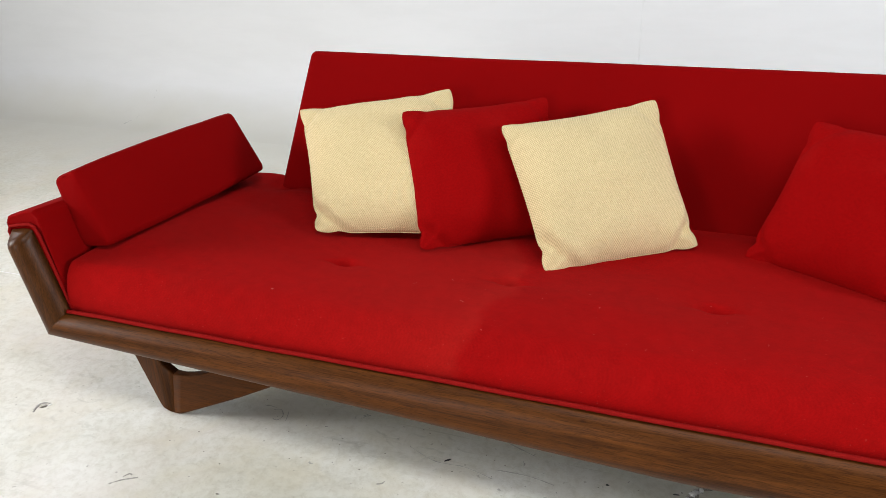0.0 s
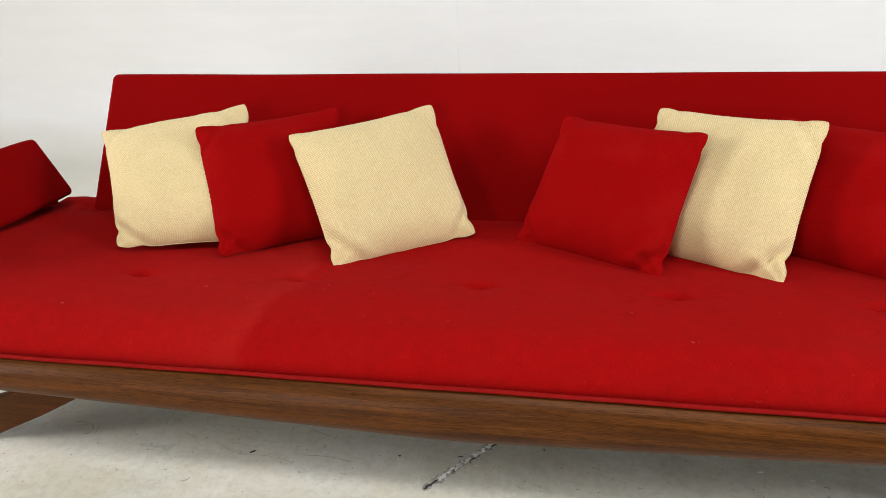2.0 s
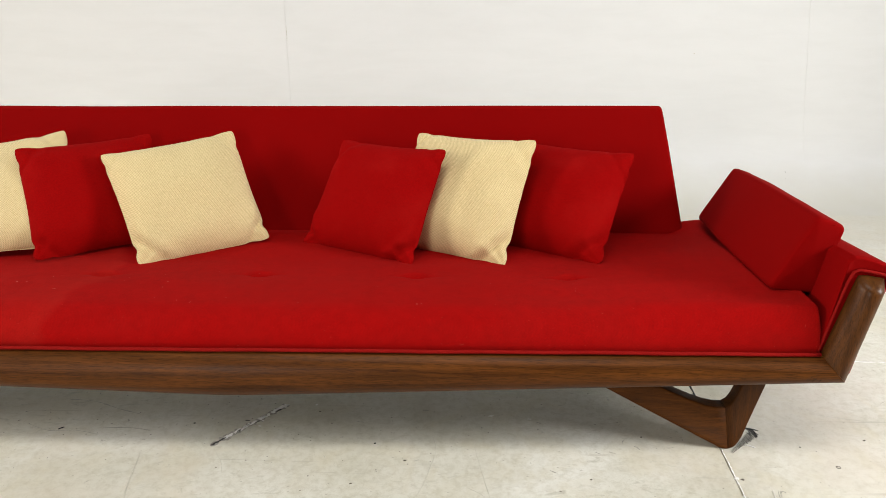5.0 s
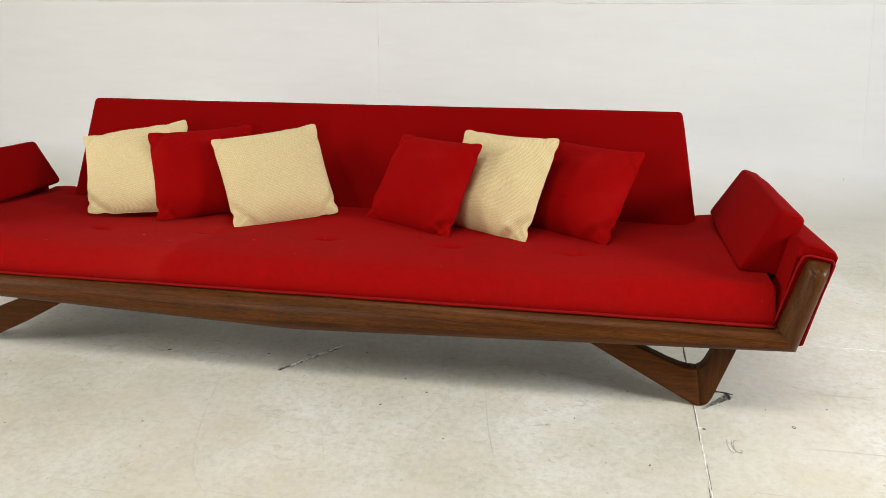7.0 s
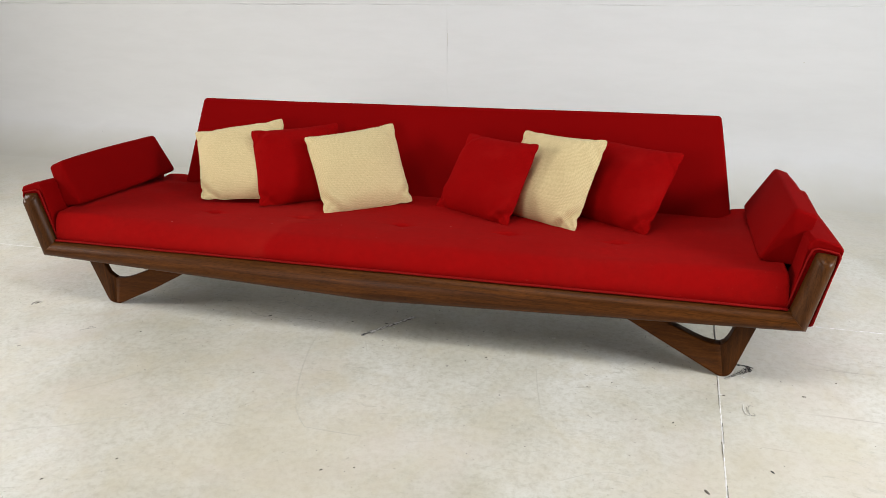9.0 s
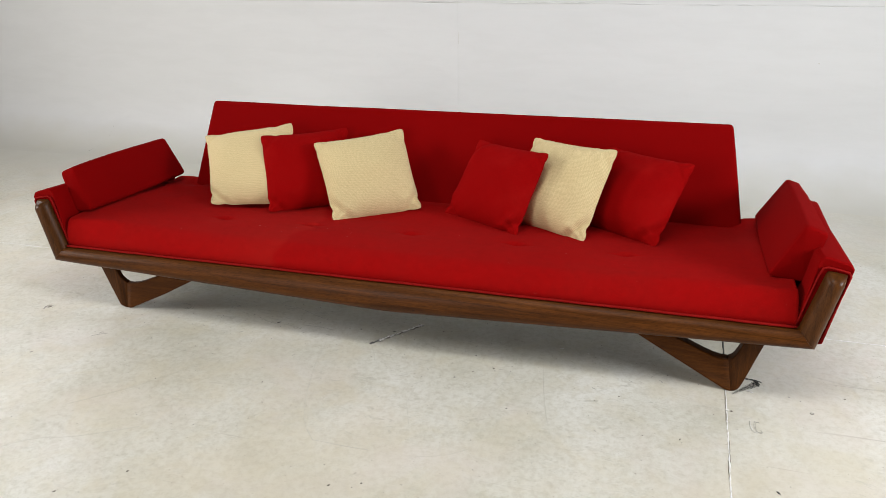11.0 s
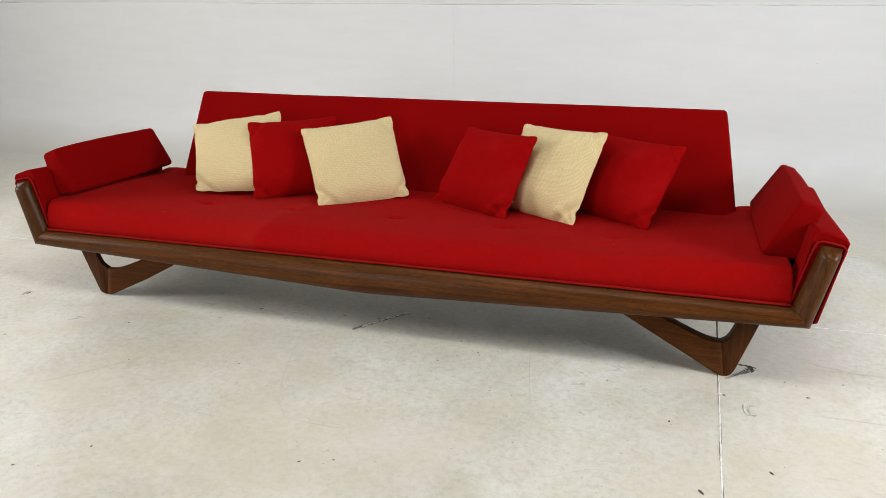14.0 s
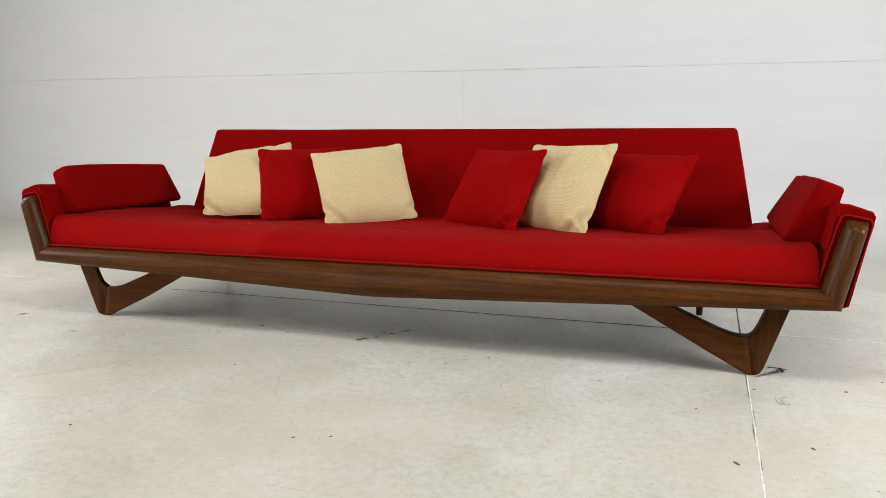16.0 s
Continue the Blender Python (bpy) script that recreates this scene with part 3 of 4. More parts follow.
def backrest():
    """Slab back, leaning, narrower at its top; soft front with tight rounded edges."""
    cx, zt, zb, th = 0.012, 0.751, 0.30, 0.115
    lean = Vector((0, 0.137, 0.377)).normalized()
    out = Vector((0, -lean.z, lean.y))
    base = Vector((0, 0.725, 0.291))
    L = (zt - zb) / lean.z
    r = 0.016
    bm = bmesh.new()
    us = [-1 + 0.011 * (1 - math.cos(math.pi / 2 * k / 5)) for k in range(6)]
    us = us + list(np.linspace(-0.98, 0.98, 80)) + [-u for u in reversed(us)]
    vs = list(np.linspace(0, L - 0.02, 16)) + [L - r + r * math.sin(math.pi / 2 * k / 6) for k in range(7)]
    front, rear = [], []
    for v in vs:
        fr, rr = [], []
        for u in us:
            half = 1.290 - (1.290 - 1.208) * v / L + (0.012 if u < 0 else 0.0)
            d = edge_round((1 - abs(u)) * half, r) * edge_round(L - v, r)
            x = cx + half * u
            puff = 0.010 * (1 - u**6) * math.sin(math.pi * min(1, v / L)) + 0.003 * noise.noise(Vector((x * 1.6, v * 3, 7)))
            sag = 0.0012 * math.sin(math.pi * (u + 1) / 2) * (v / L) + 0.002 * noise.noise(Vector((x * 2.2, 3, 1))) * v / L
            drop = 0.016 * (1 - edge_round((1 - abs(u)) * half, 0.018)) * (v / L) ** 8
            p = base + Vector((x, 0, 0)) + lean * (v - sag - drop)
            fr.append(bm.verts.new(p + out * (puff * d - r * (1 - d))))
            rr.append(bm.verts.new(p - out * (th - r * (1 - d))))
        front.append(fr)
        rear.append(rr)
    for g, flip in ((front, False), (rear, True)):
        for a, b in zip(g, g[1:]):
            for i in range(len(us) - 1):
                q = (a[i], a[i + 1], b[i + 1], b[i])
                bm.faces.new(q[::-1] if flip else q)
    for a, b, c, d in [(front[j][i], front[j + 1][i], rear[j + 1][i], rear[j][i]) for j in range(len(vs) - 1) for i in (0, len(us) - 1)]:
        bm.faces.new((a, b, c, d))
    for j in (0, len(vs) - 1):
        for i in range(len(us) - 1):
            bm.faces.new((front[j][i], front[j][i + 1], rear[j][i + 1], rear[j][i]))
    bmesh.ops.recalc_face_normals(bm, faces=bm.faces[:])
    return part("backrest", bm, RED_SHADED, sofa, "leaning red wool slab back, narrower at the top")


backrest()


def leg_solid(outline, depths, thick):
    """A slab whose front lies at given depths; edges eased but for the mitre, which runs from the first point to the last."""
    bm = bmesh.new()
    n = len(outline)
    loft(bm, [[(x, y, z) for (x, z), y in zip(outline, depths)], [(x, y + thick, z) for (x, z), y in zip(outline, depths)]])
    bm.verts.ensure_lookup_table()
    joint = {bm.verts[k] for k in (0, n - 1, n, 2 * n - 1)}
    layer = {v: k >= n for k, v in enumerate(bm.verts)}
    edges = [e for e in bm.edges if layer[e.verts[0]] == layer[e.verts[1]] and math.degrees(e.calc_face_angle(0)) > 40 and not (e.verts[0] in joint and e.verts[1] in joint)]
    bmesh.ops.bevel(bm, geom=edges, offset=0.0055, segments=4, profile=0.55, affect="EDGES", clamp_overlap=True)
    return bm


def front_leg(side, shift, splay=0.0, fold=1.0, thick=0.042, stout=0.0):
    def s(pts):
        out = []
        for x, z in pts:
            lower = z < 0.216 and (x < 1.24 and z < 0.11 or x < 0.9) and z > 0.002
            outer = x > 1.255 and z > 0.004 and (x - 1.286) * 2.7 > z - 0.06
            out.append((side * (x - shift + (splay * z / 0.2 if x > 1.25 else 0) + (stout if outer else 0)), z - (0.8 * stout * min(1.0, z / 0.05) if lower else 0)))
        return out

    brace = [(1.250, 0.0), (1.238, 0.0), (1.228, 0.003), (1.218, 0.0085), (1.05, 0.098), (0.835, 0.215), (0.80, 0.245), (0.915, 0.245), (0.985, 0.206), (1.10, 0.157), (1.150, 0.136), (1.180, 0.1265), (1.205, 0.122), (1.228, 0.1225)]
    bd = [0.052, 0.0525, 0.053, 0.054, 0.064, 0.075, 0.077, 0.073, 0.070, 0.063, 0.060, 0.057, 0.0545, 0.052]
    part("leg_brace", leg_solid(s(brace), [0.052 + (d - 0.052) * fold for d in bd], thick), WALNUT_LEG, sofa, "walnut leg arm running inwards under the rail")
    post = [(1.250, 0.0), (1.262, 0.0005), (1.272, 0.005), (1.279, 0.013), (1.286, 0.028), (1.35, 0.210), (1.362, 0.245), (1.292, 0.245), (1.277, 0.200), (1.262, 0.163), (1.252, 0.142), (1.242, 0.129), (1.228, 0.1225)]
    pd = [0.052, 0.056, 0.059, 0.062, 0.067, 0.092, 0.096, 0.076, 0.070, 0.064, 0.060, 0.056, 0.052]
    part("leg_post", leg_solid(s(post), [0.052 + (d - 0.052) * fold for d in pd], thick), WALNUT_LEG_UPRIGHT, sofa, "walnut outer arm of the boomerang leg")
    for ob in list(sofa.children)[-2:]:
        if "leg_" in ob.name:
            shade_auto(ob, 30)


front_leg(1, 0.0)
front_leg(-1, 0.033, 0.012, 0.4, 0.024, 0.012)


def back_leg(x, y):
    rings = []
    for z, r in ((0.0, 0.0105), (0.004, 0.012), (0.03, 0.0128), (0.25, 0.021)):
        rings.append([(x + r * math.cos(a), y + r * math.sin(a), z) for a in np.linspace(0, 2 * math.pi, 21)[:-1]])
    ob = part("back_leg", loft(bmesh.new(), rings), WALNUT_DARK, sofa, "tapered dark walnut back leg")
    shade_auto(ob, 50)


back_leg(1.109, 0.738), back_leg(-1.09, 0.738)


# the whole body stands a few millimetres higher at one end
for piece in sofa.children_recursive:
    if piece.name.split(".")[0] in ("front_rail", "arm_post", "arm", "arm_piping", "seat_piping", "base_frame", "backrest"):
        for v in piece.data.vertices:
            v.co.z += 0.0042 * v.co.x

# ---- loose cushions ----
def rounded_outline(poly, r, n=6):
    """The corners of a flat outline turned into arcs."""
    out = []
    for i, p in enumerate(poly):
        p, a, b = Vector(p), Vector(poly[i - 1]), Vector(poly[(i + 1) % len(poly)])
        da, db = (a - p).normalized(), (b - p).normalized()
        cut = min(r[i], 0.48 * (a - p).length, 0.48 * (b - p).length)
        for k in range(n + 1):
            t = k / n
            out.append(((1 - t) ** 2) * (p + da * cut) + 2 * t * (1 - t) * p + t * t * (p + db * cut))
    return out


def bolster(side):
    """Wedge-shaped arm cushion: broad sloping inner face, narrow top, leaning on the arm."""
    # section in x and z: inner foot, outer foot, outer top, inner top
    foot = 1.311 if side > 0 else 1.340
    out = 0.0 if side > 0 else -0.010
    front = [(foot, 0.420), (1.434, 0.408), (1.474 + out, 0.583), (1.405 + out, 0.611)]
    rear = [(1.326 + out, 0.396), (1.430, 0.380), (1.482 + out, 0.552), (1.430 + out, 0.570)]
    radii = (0.026, 0.016, 0.012, 0.014)
    steps = [0.0, 0.0015, 0.004, 0.008, 0.013, 0.02, 0.035, 0.06, 0.1] + list(np.linspace(0.16, 0.86, 15)) + [0.9, 0.94, 0.97, 0.985, 0.99, 0.994, 0.998, 1.0]
    y0 = 0.112 if side > 0 else 0.096
    rings = []
    for f in steps:
        sec = rounded_outline([Vector(a).lerp(Vector(b), f) for a, b in zip(front, rear)], radii)
        c = sum(sec, Vector((0, 0))) / len(sec)
        inset = 0.011 * (1 - edge_round(f * 0.65, 0.019)) + 0.008 * (1 - edge_round((1 - f) * 0.65, 0.010))
        ring = []
        for p in sec:
            d = p - c
            soft = 0.005 * math.sin(math.pi * f) + 0.0025 * noise.noise(Vector((p.x * 9 * side, f * 5, p.y * 9)))
            q = c + d * (1 + (soft - inset) / max(d.length, 0.02))
            lift = (q.y - 0.40) / 0.19
            y_foot, y_top = y0 + 0.004 + (0.640 - 0.004) * f, y0 + 0.652 * f
            ring.append((side * q.x, y_foot + (y_top - y_foot) * lift, q.y))
        rings.append(ring)
    bm = bmesh.new()
    m = len(rings[0])
    for end, push in ((0, -0.007), (-1, 0.004)):
        ring = [Vector(p) for p in rings[end]]
        c = sum(ring, Vector()) / m
        cap = [[c + (p - c) * k + Vector((0, push * (1 - k * k), 0)) for p in ring] for k in (0.02, 0.3, 0.6, 0.85)]
        rings = cap + rings if end == 0 else rings + cap[::-1]
    loft(bm, rings)
    ob = part("bolster_cushion", bm, RED_SHADED)
    # a gathered tuck at the upper front corner
    cx, cz, dx, dz = front[3][0], front[3][1], front[2][0] - front[3][0], front[2][1] - front[3][1]
    fold = [(side * (cx + dx * (0.10 + 0.09 * k)), y0 + 0.004 + 0.002 * math.sin(k), cz + dz * (0.10 + 0.09 * k) - 0.0065 + 0.0012 * math.sin(1.3 * k)) for k in range(7)]
    part("tuck", tube(fold, 0.0024, 6), RED_SHADED, ob)
    return tagged(ob, "red wool wedge bolster lying against the sofa arm", "cushion", "arm bolsters")


bolster(-1), bolster(1)


def pillow(corners, mat, label, seed, thick=0.058):
    """Square scatter cushion with pointed, puckered corners; corners: top left, top right, bottom right, bottom left."""
    tl, tr, br, bl = [Vector(c) for c in corners]
    centre = (tl + tr + br + bl) / 4
    ux = ((tr - tl) + (br - bl)).normalized()
    uy = ((tl - bl) + (tr - br)) * 0.5
    uy = (uy - ux * uy.dot(ux)).normalized()
    nz = ux.cross(uy)
    rot = Matrix((ux, uy, nz)).transposed().to_4x4()
    rot.translation = centre
    inv = rot.inverted()
    loc = [(inv @ c) * 1.032 for c in (tl, tr, br, bl)]
    rnd = random.Random(seed)
    off = Vector((rnd.uniform(0, 50), rnd.uniform(0, 50), seed))
    N = 52
    ts = [math.sin(math.pi / 2 * (2 * k / N - 1)) * 0.75 + (2 * k / N - 1) * 0.25 for k in range(N + 1)]
    # each corner puckers in its own way: strength and reach of its crease
    pucker = {(i, j): (rnd.uniform(0.85, 1.2) * (1.4 if j < 0 else 0.75), rnd.uniform(0.20, 0.29), rnd.uniform(0, 6)) for i in (-1, 1) for j in (-1, 1)}

    def place(u, v, side):
        a, b = (u + 1) / 2, (v + 1) / 2
        p = loc[0] * (1 - a) * b + loc[1] * a * b + loc[2] * a * (1 - b) + loc[3] * (1 - a) * (1 - b)
        au, av = abs(u), abs(v)
        p.x *= 1 - 0.045 * (1 - v**2) * au**3
        p.y *= 1 - 0.055 * (1 - u**2) * av**3
        force, reach, phase = pucker[(1 if u > 0 else -1, 1 if v > 0 else -1)]
        body = max(0.0, 1 - u * u) ** 0.60 * max(0.0, 1 - v * v) ** 0.60
        h = thick * (0.9 * body + 0.1 * (1 - u**4) * (1 - v**4))
        # a crease crosses the corner and parts the flattened ear from the full body
        line = (1 - au) + (1 - av) * 0.8 + 0.05 * noise.noise(Vector((u * 7, v * 7, phase)))
        depth = math.exp(-(((line - 1.5 * reach) / 0.055) ** 2)) * (0.35 + 0.65 * math.exp(-(((1 - au) / 0.14) ** 2)))
        swell = math.exp(-(((line - 1.5 * reach - 0.16) / 0.10) ** 2))
        h = max(0.0015, h * (1 - 0.35 * force * depth) - 0.0085 * force * depth) + (0.0045 * force * swell if v < 0 else 0.002 * swell) * min(1.0, 3 * body)
        nip = 0.0055 * force
        p.x -= math.copysign(nip, u) * math.exp(-(((1 - av - 1.15 * reach) / 0.075) ** 2)) * au**8
        p.y -= math.copysign(nip * 0.6, v) * math.exp(-(((1 - au - 1.3 * reach) / 0.085) ** 2)) * av**8
        near = math.exp(-(((1 - au) / 0.34) ** 2) - ((1 - av) / 0.34) ** 2)
        fan = math.atan2(1.02 - au, 1.02 - av)
        fold = math.sin(fan * 9 + phase) * 0.0056 * force * near
        lump = 0.0085 * noise.noise(Vector((u * 1.7, v * 1.7, side)) + off) + 0.0020 * noise.noise(Vector((u * 4.5, v * 4.5, side * 3)) + off)
        seam = 0.0008 * noise.noise(Vector((u * 6, v * 6, 9)) + off)
        p.x += seam
        p.y += seam
        edge = max(au, av) > 0.9999
        p.z -= (0.006 * max(au, av) ** 8 + 0.014 * max(0.0, (-v - 0.45) / 0.55) ** 2.5) * (1 - abs(u * v) ** 3)
        tip = (au * av) ** 14
        p.x -= math.copysign(0.0062 * tip, u)
        p.y -= math.copysign(0.0062 * tip, v)
        p.z += 0.002 * noise.noise(Vector((u * 2, v * 2, 5)) + off)
        if not edge:
            p.z += side * (h + (fold + lump) * min(1, body * 2.2))
        return p

    bm = bmesh.new()
    sheets = {}
    for side in (1, -1):
        rows = []
        for j, v in enumerate(ts):
            row = []
            for i, u in enumerate(ts):
                rim = i in (0, N) or j in (0, N)
                if rim and side == -1:
                    row.append(sheets[1][j][i])
                else:
                    row.append(bm.verts.new(place(u, v, side)))
            rows.append(row)
        sheets[side] = rows
        for a, b in zip(rows, rows[1:]):
            for i in range(N):
                q = (a[i], a[i + 1], b[i + 1], b[i])
                bm.faces.new(q if side == 1 else q[::-1])
    ob = part("throw_pillow", bm, mat)
    ob.matrix_world = rot
    rim_pts = [place(t, -1, 1) for t in ts] + [place(1, t, 1) for t in ts[1:]] + [place(-t, 1, 1) for t in ts[1:]] + [place(-1, -t, 1) for t in ts[1:-1]]
    rim_pts.append(rim_pts[0])
    part("seam", tube(rim_pts, 0.0013, 6), mat, ob)
    return tagged(ob, label, "pillow", "throw pillows on the sofa")


pillow([(-1.150, 0.702, 0.604), (-0.715, 0.744, 0.678), (-0.560, 0.470, 0.400), (-0.963, 0.400, 0.384)], OAT, "cream basket-weave throw pillow leaning at the end of the back", 1, 0.066)
pillow([(-0.787, 0.589, 0.652), (-0.464, 0.800, 0.658), (-0.355, 0.590, 0.383), (-0.669, 0.389, 0.376)], RED_PILLOW, "red wool throw pillow tucked between two cream pillows", 2, 0.054)
pillow([(-0.522, 0.578, 0.638), (-0.184, 0.776, 0.673), (-0.041, 0.587, 0.380), (-0.356, 0.372, 0.366)], OAT, "cream basket-weave throw pillow tilted in front of a red pillow", 3, 0.062)
pillow([(0.184, 0.741, 0.654), (0.511, 0.548, 0.666), (0.414, 0.398, 0.364), (0.068, 0.584, 0.366)], RED_PILLOW, "red wool throw pillow leaning in front of a cream pillow", 4, 0.060)
pillow([(0.425, 0.755, 0.674), (0.775, 0.579, 0.688), (0.680, 0.391, 0.367), (0.326, 0.576, 0.370)], OAT, "cream basket-weave throw pillow between two red pillows", 5, 0.056)
pillow([(0.735, 0.812, 0.640), (1.069, 0.593, 0.648), (0.952, 0.390, 0.380), (0.614, 0.613, 0.376)], RED_PILLOW, "red wool throw pillow leaning at the end of the row", 6, 0.064)

# ---- wall joints and marks ----
wall_line([(x, 1.080 + 0.003 * noise.noise(Vector((x * 1.5, 0, 0)))) for x in np.linspace(-4.95, 4.05, 160)], 0.006, SEAM)
wall_line([(-0.385 + 0.002 * noise.noise(Vector((0, z * 4, 0))), z) for z in np.linspace(0.42, 1.078, 40)], 0.0028, SEAM)
wall_line([(-0.383, z) for z in np.linspace(0.82, 0.90, 12)], 0.0016, SCUFF, "crack")
wall_line([(2.372 + 0.11 * (0.86 - z) + 0.004 * noise.noise(Vector((0, z * 6, 3))), z) for z in np.linspace(0.14, 1.078, 50)], 0.0022, SEAM)
wall_line([(2.337 - 0.014 * (k / 9) ** 0.8, 0.154 - 0.0086 * k) for k in range(10)], 0.0070, BLACK_SCUFF, "mark", 0.35)
wall_line([(-3.90 + 0.012 * noise.noise(Vector((0, z * 3, 4))), z) for z in np.linspace(1.085, 3.4, 60)], 0.003, SEAM)
# a crease runs down the sweep and out over the floor
crease = [(-3.150 - 0.060 * max(0.0, (0.06 - z) / 0.06) ** 1.5, z) for z in (0.150, 0.130, 0.110, 0.090, 0.070, 0.050, 0.035, 0.022, 0.012, 0.005, 0.001)]
wall_line(crease, 0.0045, BLACK_SCUFF_SOFT, "crease", 0.6)
for x, z in ((1.784, 0.759), (-0.1, 1.20), (0.35, 1.13), (0.21, 1.12)):
    wall_line([(x, z), (x + 0.004, z + 0.001), (x + 0.007, z + 0.001)], 0.004, SCUFF, "mark", 0.3)

# ---- floor joints, scratches and chips ----
def floor_mark(name, path, width, mat, jag=0.35, height=0.0008, z=0.0006):
    return part(name, ribbon(path, width, z, jag, height), mat, floor)


floor_mark("joint", [(1.233 + 0.03 * y + random.gauss(0, 0.0006), y) for y in np.linspace(-4.5, 0.30, 700)], 0.0036, FRESH, 0.8)
floor_mark("joint", [(1.233 + 0.03 * y + random.gauss(0, 0.0003), y) for y in np.linspace(0.30, 2.08, 60)], 0.005, GROOVE, 0.4)
for k in range(20):
    y0 = random.uniform(-2.6, 0.25)
    run = random.uniform(0.02, 0.14)
    off = random.choice((-0.0032, 0.0032))
    floor_mark("crack", [(1.233 + 0.03 * y + off + random.gauss(0, 0.0004), y) for y in np.linspace(y0, y0 + run, 14)], random.uniform(0.0008, 0.0018), CHIP, 0.8)
floor_mark("joint", [(x, 0.527 + random.gauss(0, 0.0010)) for x in np.linspace(1.30, 5.0, 400)], 0.0065, FRESH, 0.7)
floor_mark("joint", [(x, 0.513 + random.gauss(0, 0.0010)) for x in np.linspace(-1.26, 1.30, 130)], 0.006, GROOVE, 0.5)
floor_mark("joint", [(x, 0.522 + random.gauss(0, 0.0012)) for x in np.linspace(-5.5, -1.27, 130)], 0.007, CAULK, 0.5)
floor_mark("crack", between((-0.085, 0.032), (0.069, 0.232), 60, 0.0016), 0.0150, SMUDGE, 0.9, 0.0003, 0.0004)
for f, run in ((0.17, 0.10), (0.30, 0.16), (0.49, 0.09), (0.61, 0.15), (0.79, 0.21)):
    cx, cy = -0.085 + 0.154 * f, 0.032 + 0.200 * f
    floor_mark("crack", between((cx, cy), (cx + 0.154 * run, cy + 0.200 * run), 16, 0.0014), 0.0100, FRESH, 0.8, 0.0014, 0.0008)
floor_mark("crack", between((-0.083, 0.035), (-0.056, 0.070), 12, 0.001), 0.005, BLACK, 0.5, 0.0016, 0.0009)
for f in (0.30, 0.55, 0.83):
    cx, cy = -0.085 + 0.154 * f, 0.032 + 0.200 * f
    run = random.uniform(0.010, 0.022)
    floor_mark("crack", between((cx + 0.004, cy - 0.003), (cx + 0.004 + 0.61 * run, cy - 0.003 + 0.79 * run), 6, 0.0012), random.uniform(0.0022, 0.0042), random.choice((BLACK, CHIP)), 0.8, 0.0016, 0.0009)
floor_mark("crack", between((-0.035, 0.098), (-0.005, 0.135), 8, 0.002), 0.002, GROOVE, 0.8, 0.0016, 0.0009)


def smooth_path(pts, n=10):
    out = []
    for i in range(len(pts) - 1):
        p0, p1, p2, p3 = [Vector(pts[min(max(i + k, 0), len(pts) - 1)]) for k in (-1, 0, 1, 2)]
        for k in range(n):
            t = k / n
            q = 0.5 * ((2 * p1) + (p2 - p0) * t + (2 * p0 - 5 * p1 + 4 * p2 - p3) * t * t + (3 * p1 - p0 - 3 * p2 + p3) * t**3)
            out.append((q.x, q.y))
    return out + [tuple(pts[-1])]


RUBBED = plain("rubbed_grey", (0.47, 0.45, 0.40), 0.6, 0.25, 60)
HAIRLINE = plain("hairline_olive", (0.65, 0.633, 0.56), 0.6, 0.18, 60)
for pts, w in (
    ([(-0.254, -0.002), (-0.228, -0.15), (-0.173, -0.343), (-0.11, -0.49), (-0.041, -0.575)], 0.0030),
    ([(-0.041, -0.575), (0.05, -0.577), (0.149, -0.576)], 0.0034),
    ([(-0.065, 0.011), (-0.035, -0.039), (-0.022, -0.076)], 0.0030),
    ([(0.165, -0.259), (0.193, -0.327), (0.228, -0.416)], 0.0024),
    ([(0.184, -0.298), (0.183, -0.202), (0.175, -0.11)], 0.0024),
    ([(0.490, 0.093), (0.500, 0.027), (0.479, -0.089), (0.462, -0.149), (0.427, -0.241), (0.397, -0.307)], 0.0028),
    ([(0.596, 0.081), (0.610, -0.021), (0.638, -0.179), (0.671, -0.314)], 0.0022),
    ([(0.583, -0.12), (0.611, -0.139), (0.626, -0.159)], 0.002),
    ([(0.346, -0.421), (0.351, -0.394)], 0.0022),
    ([(0.446, -0.493), (0.386, -0.538), (0.30, -0.57)], 0.0026),
    ([(0.331, 0.102), (0.380, 0.155), (0.417, 0.206), (0.465, 0.300)], 0.0026),
    ([(0.769, -0.634), (0.875, -0.569), (0.958, -0.563)], 0.0025),
    ([(-0.986, -0.872), (-0.915, -0.808), (-0.784, -0.757), (-0.62, -0.66)], 0.0028),
    ([(-0.811, 0.152), (-0.767, 0.189), (-0.692, 0.19)], 0.0022),
    ([(-0.885, 0.235), (-0.817, 0.227), (-0.766, 0.219)], 0.0022),
    ([(0.646, -0.528), (0.68, -0.522), (0.720, -0.523)], 0.0025),
    ([(-0.95, -0.62), (-0.78, -0.45), (-0.60, -0.20)], 0.002),
    ([(1.55, 0.22), (1.68, 0.19), (1.80, 0.20)], 0.003),
):
    floor_mark("scratch", smooth_path(pts, 16), w * 0.5, HAIRLINE, 0.9, 0.0002)
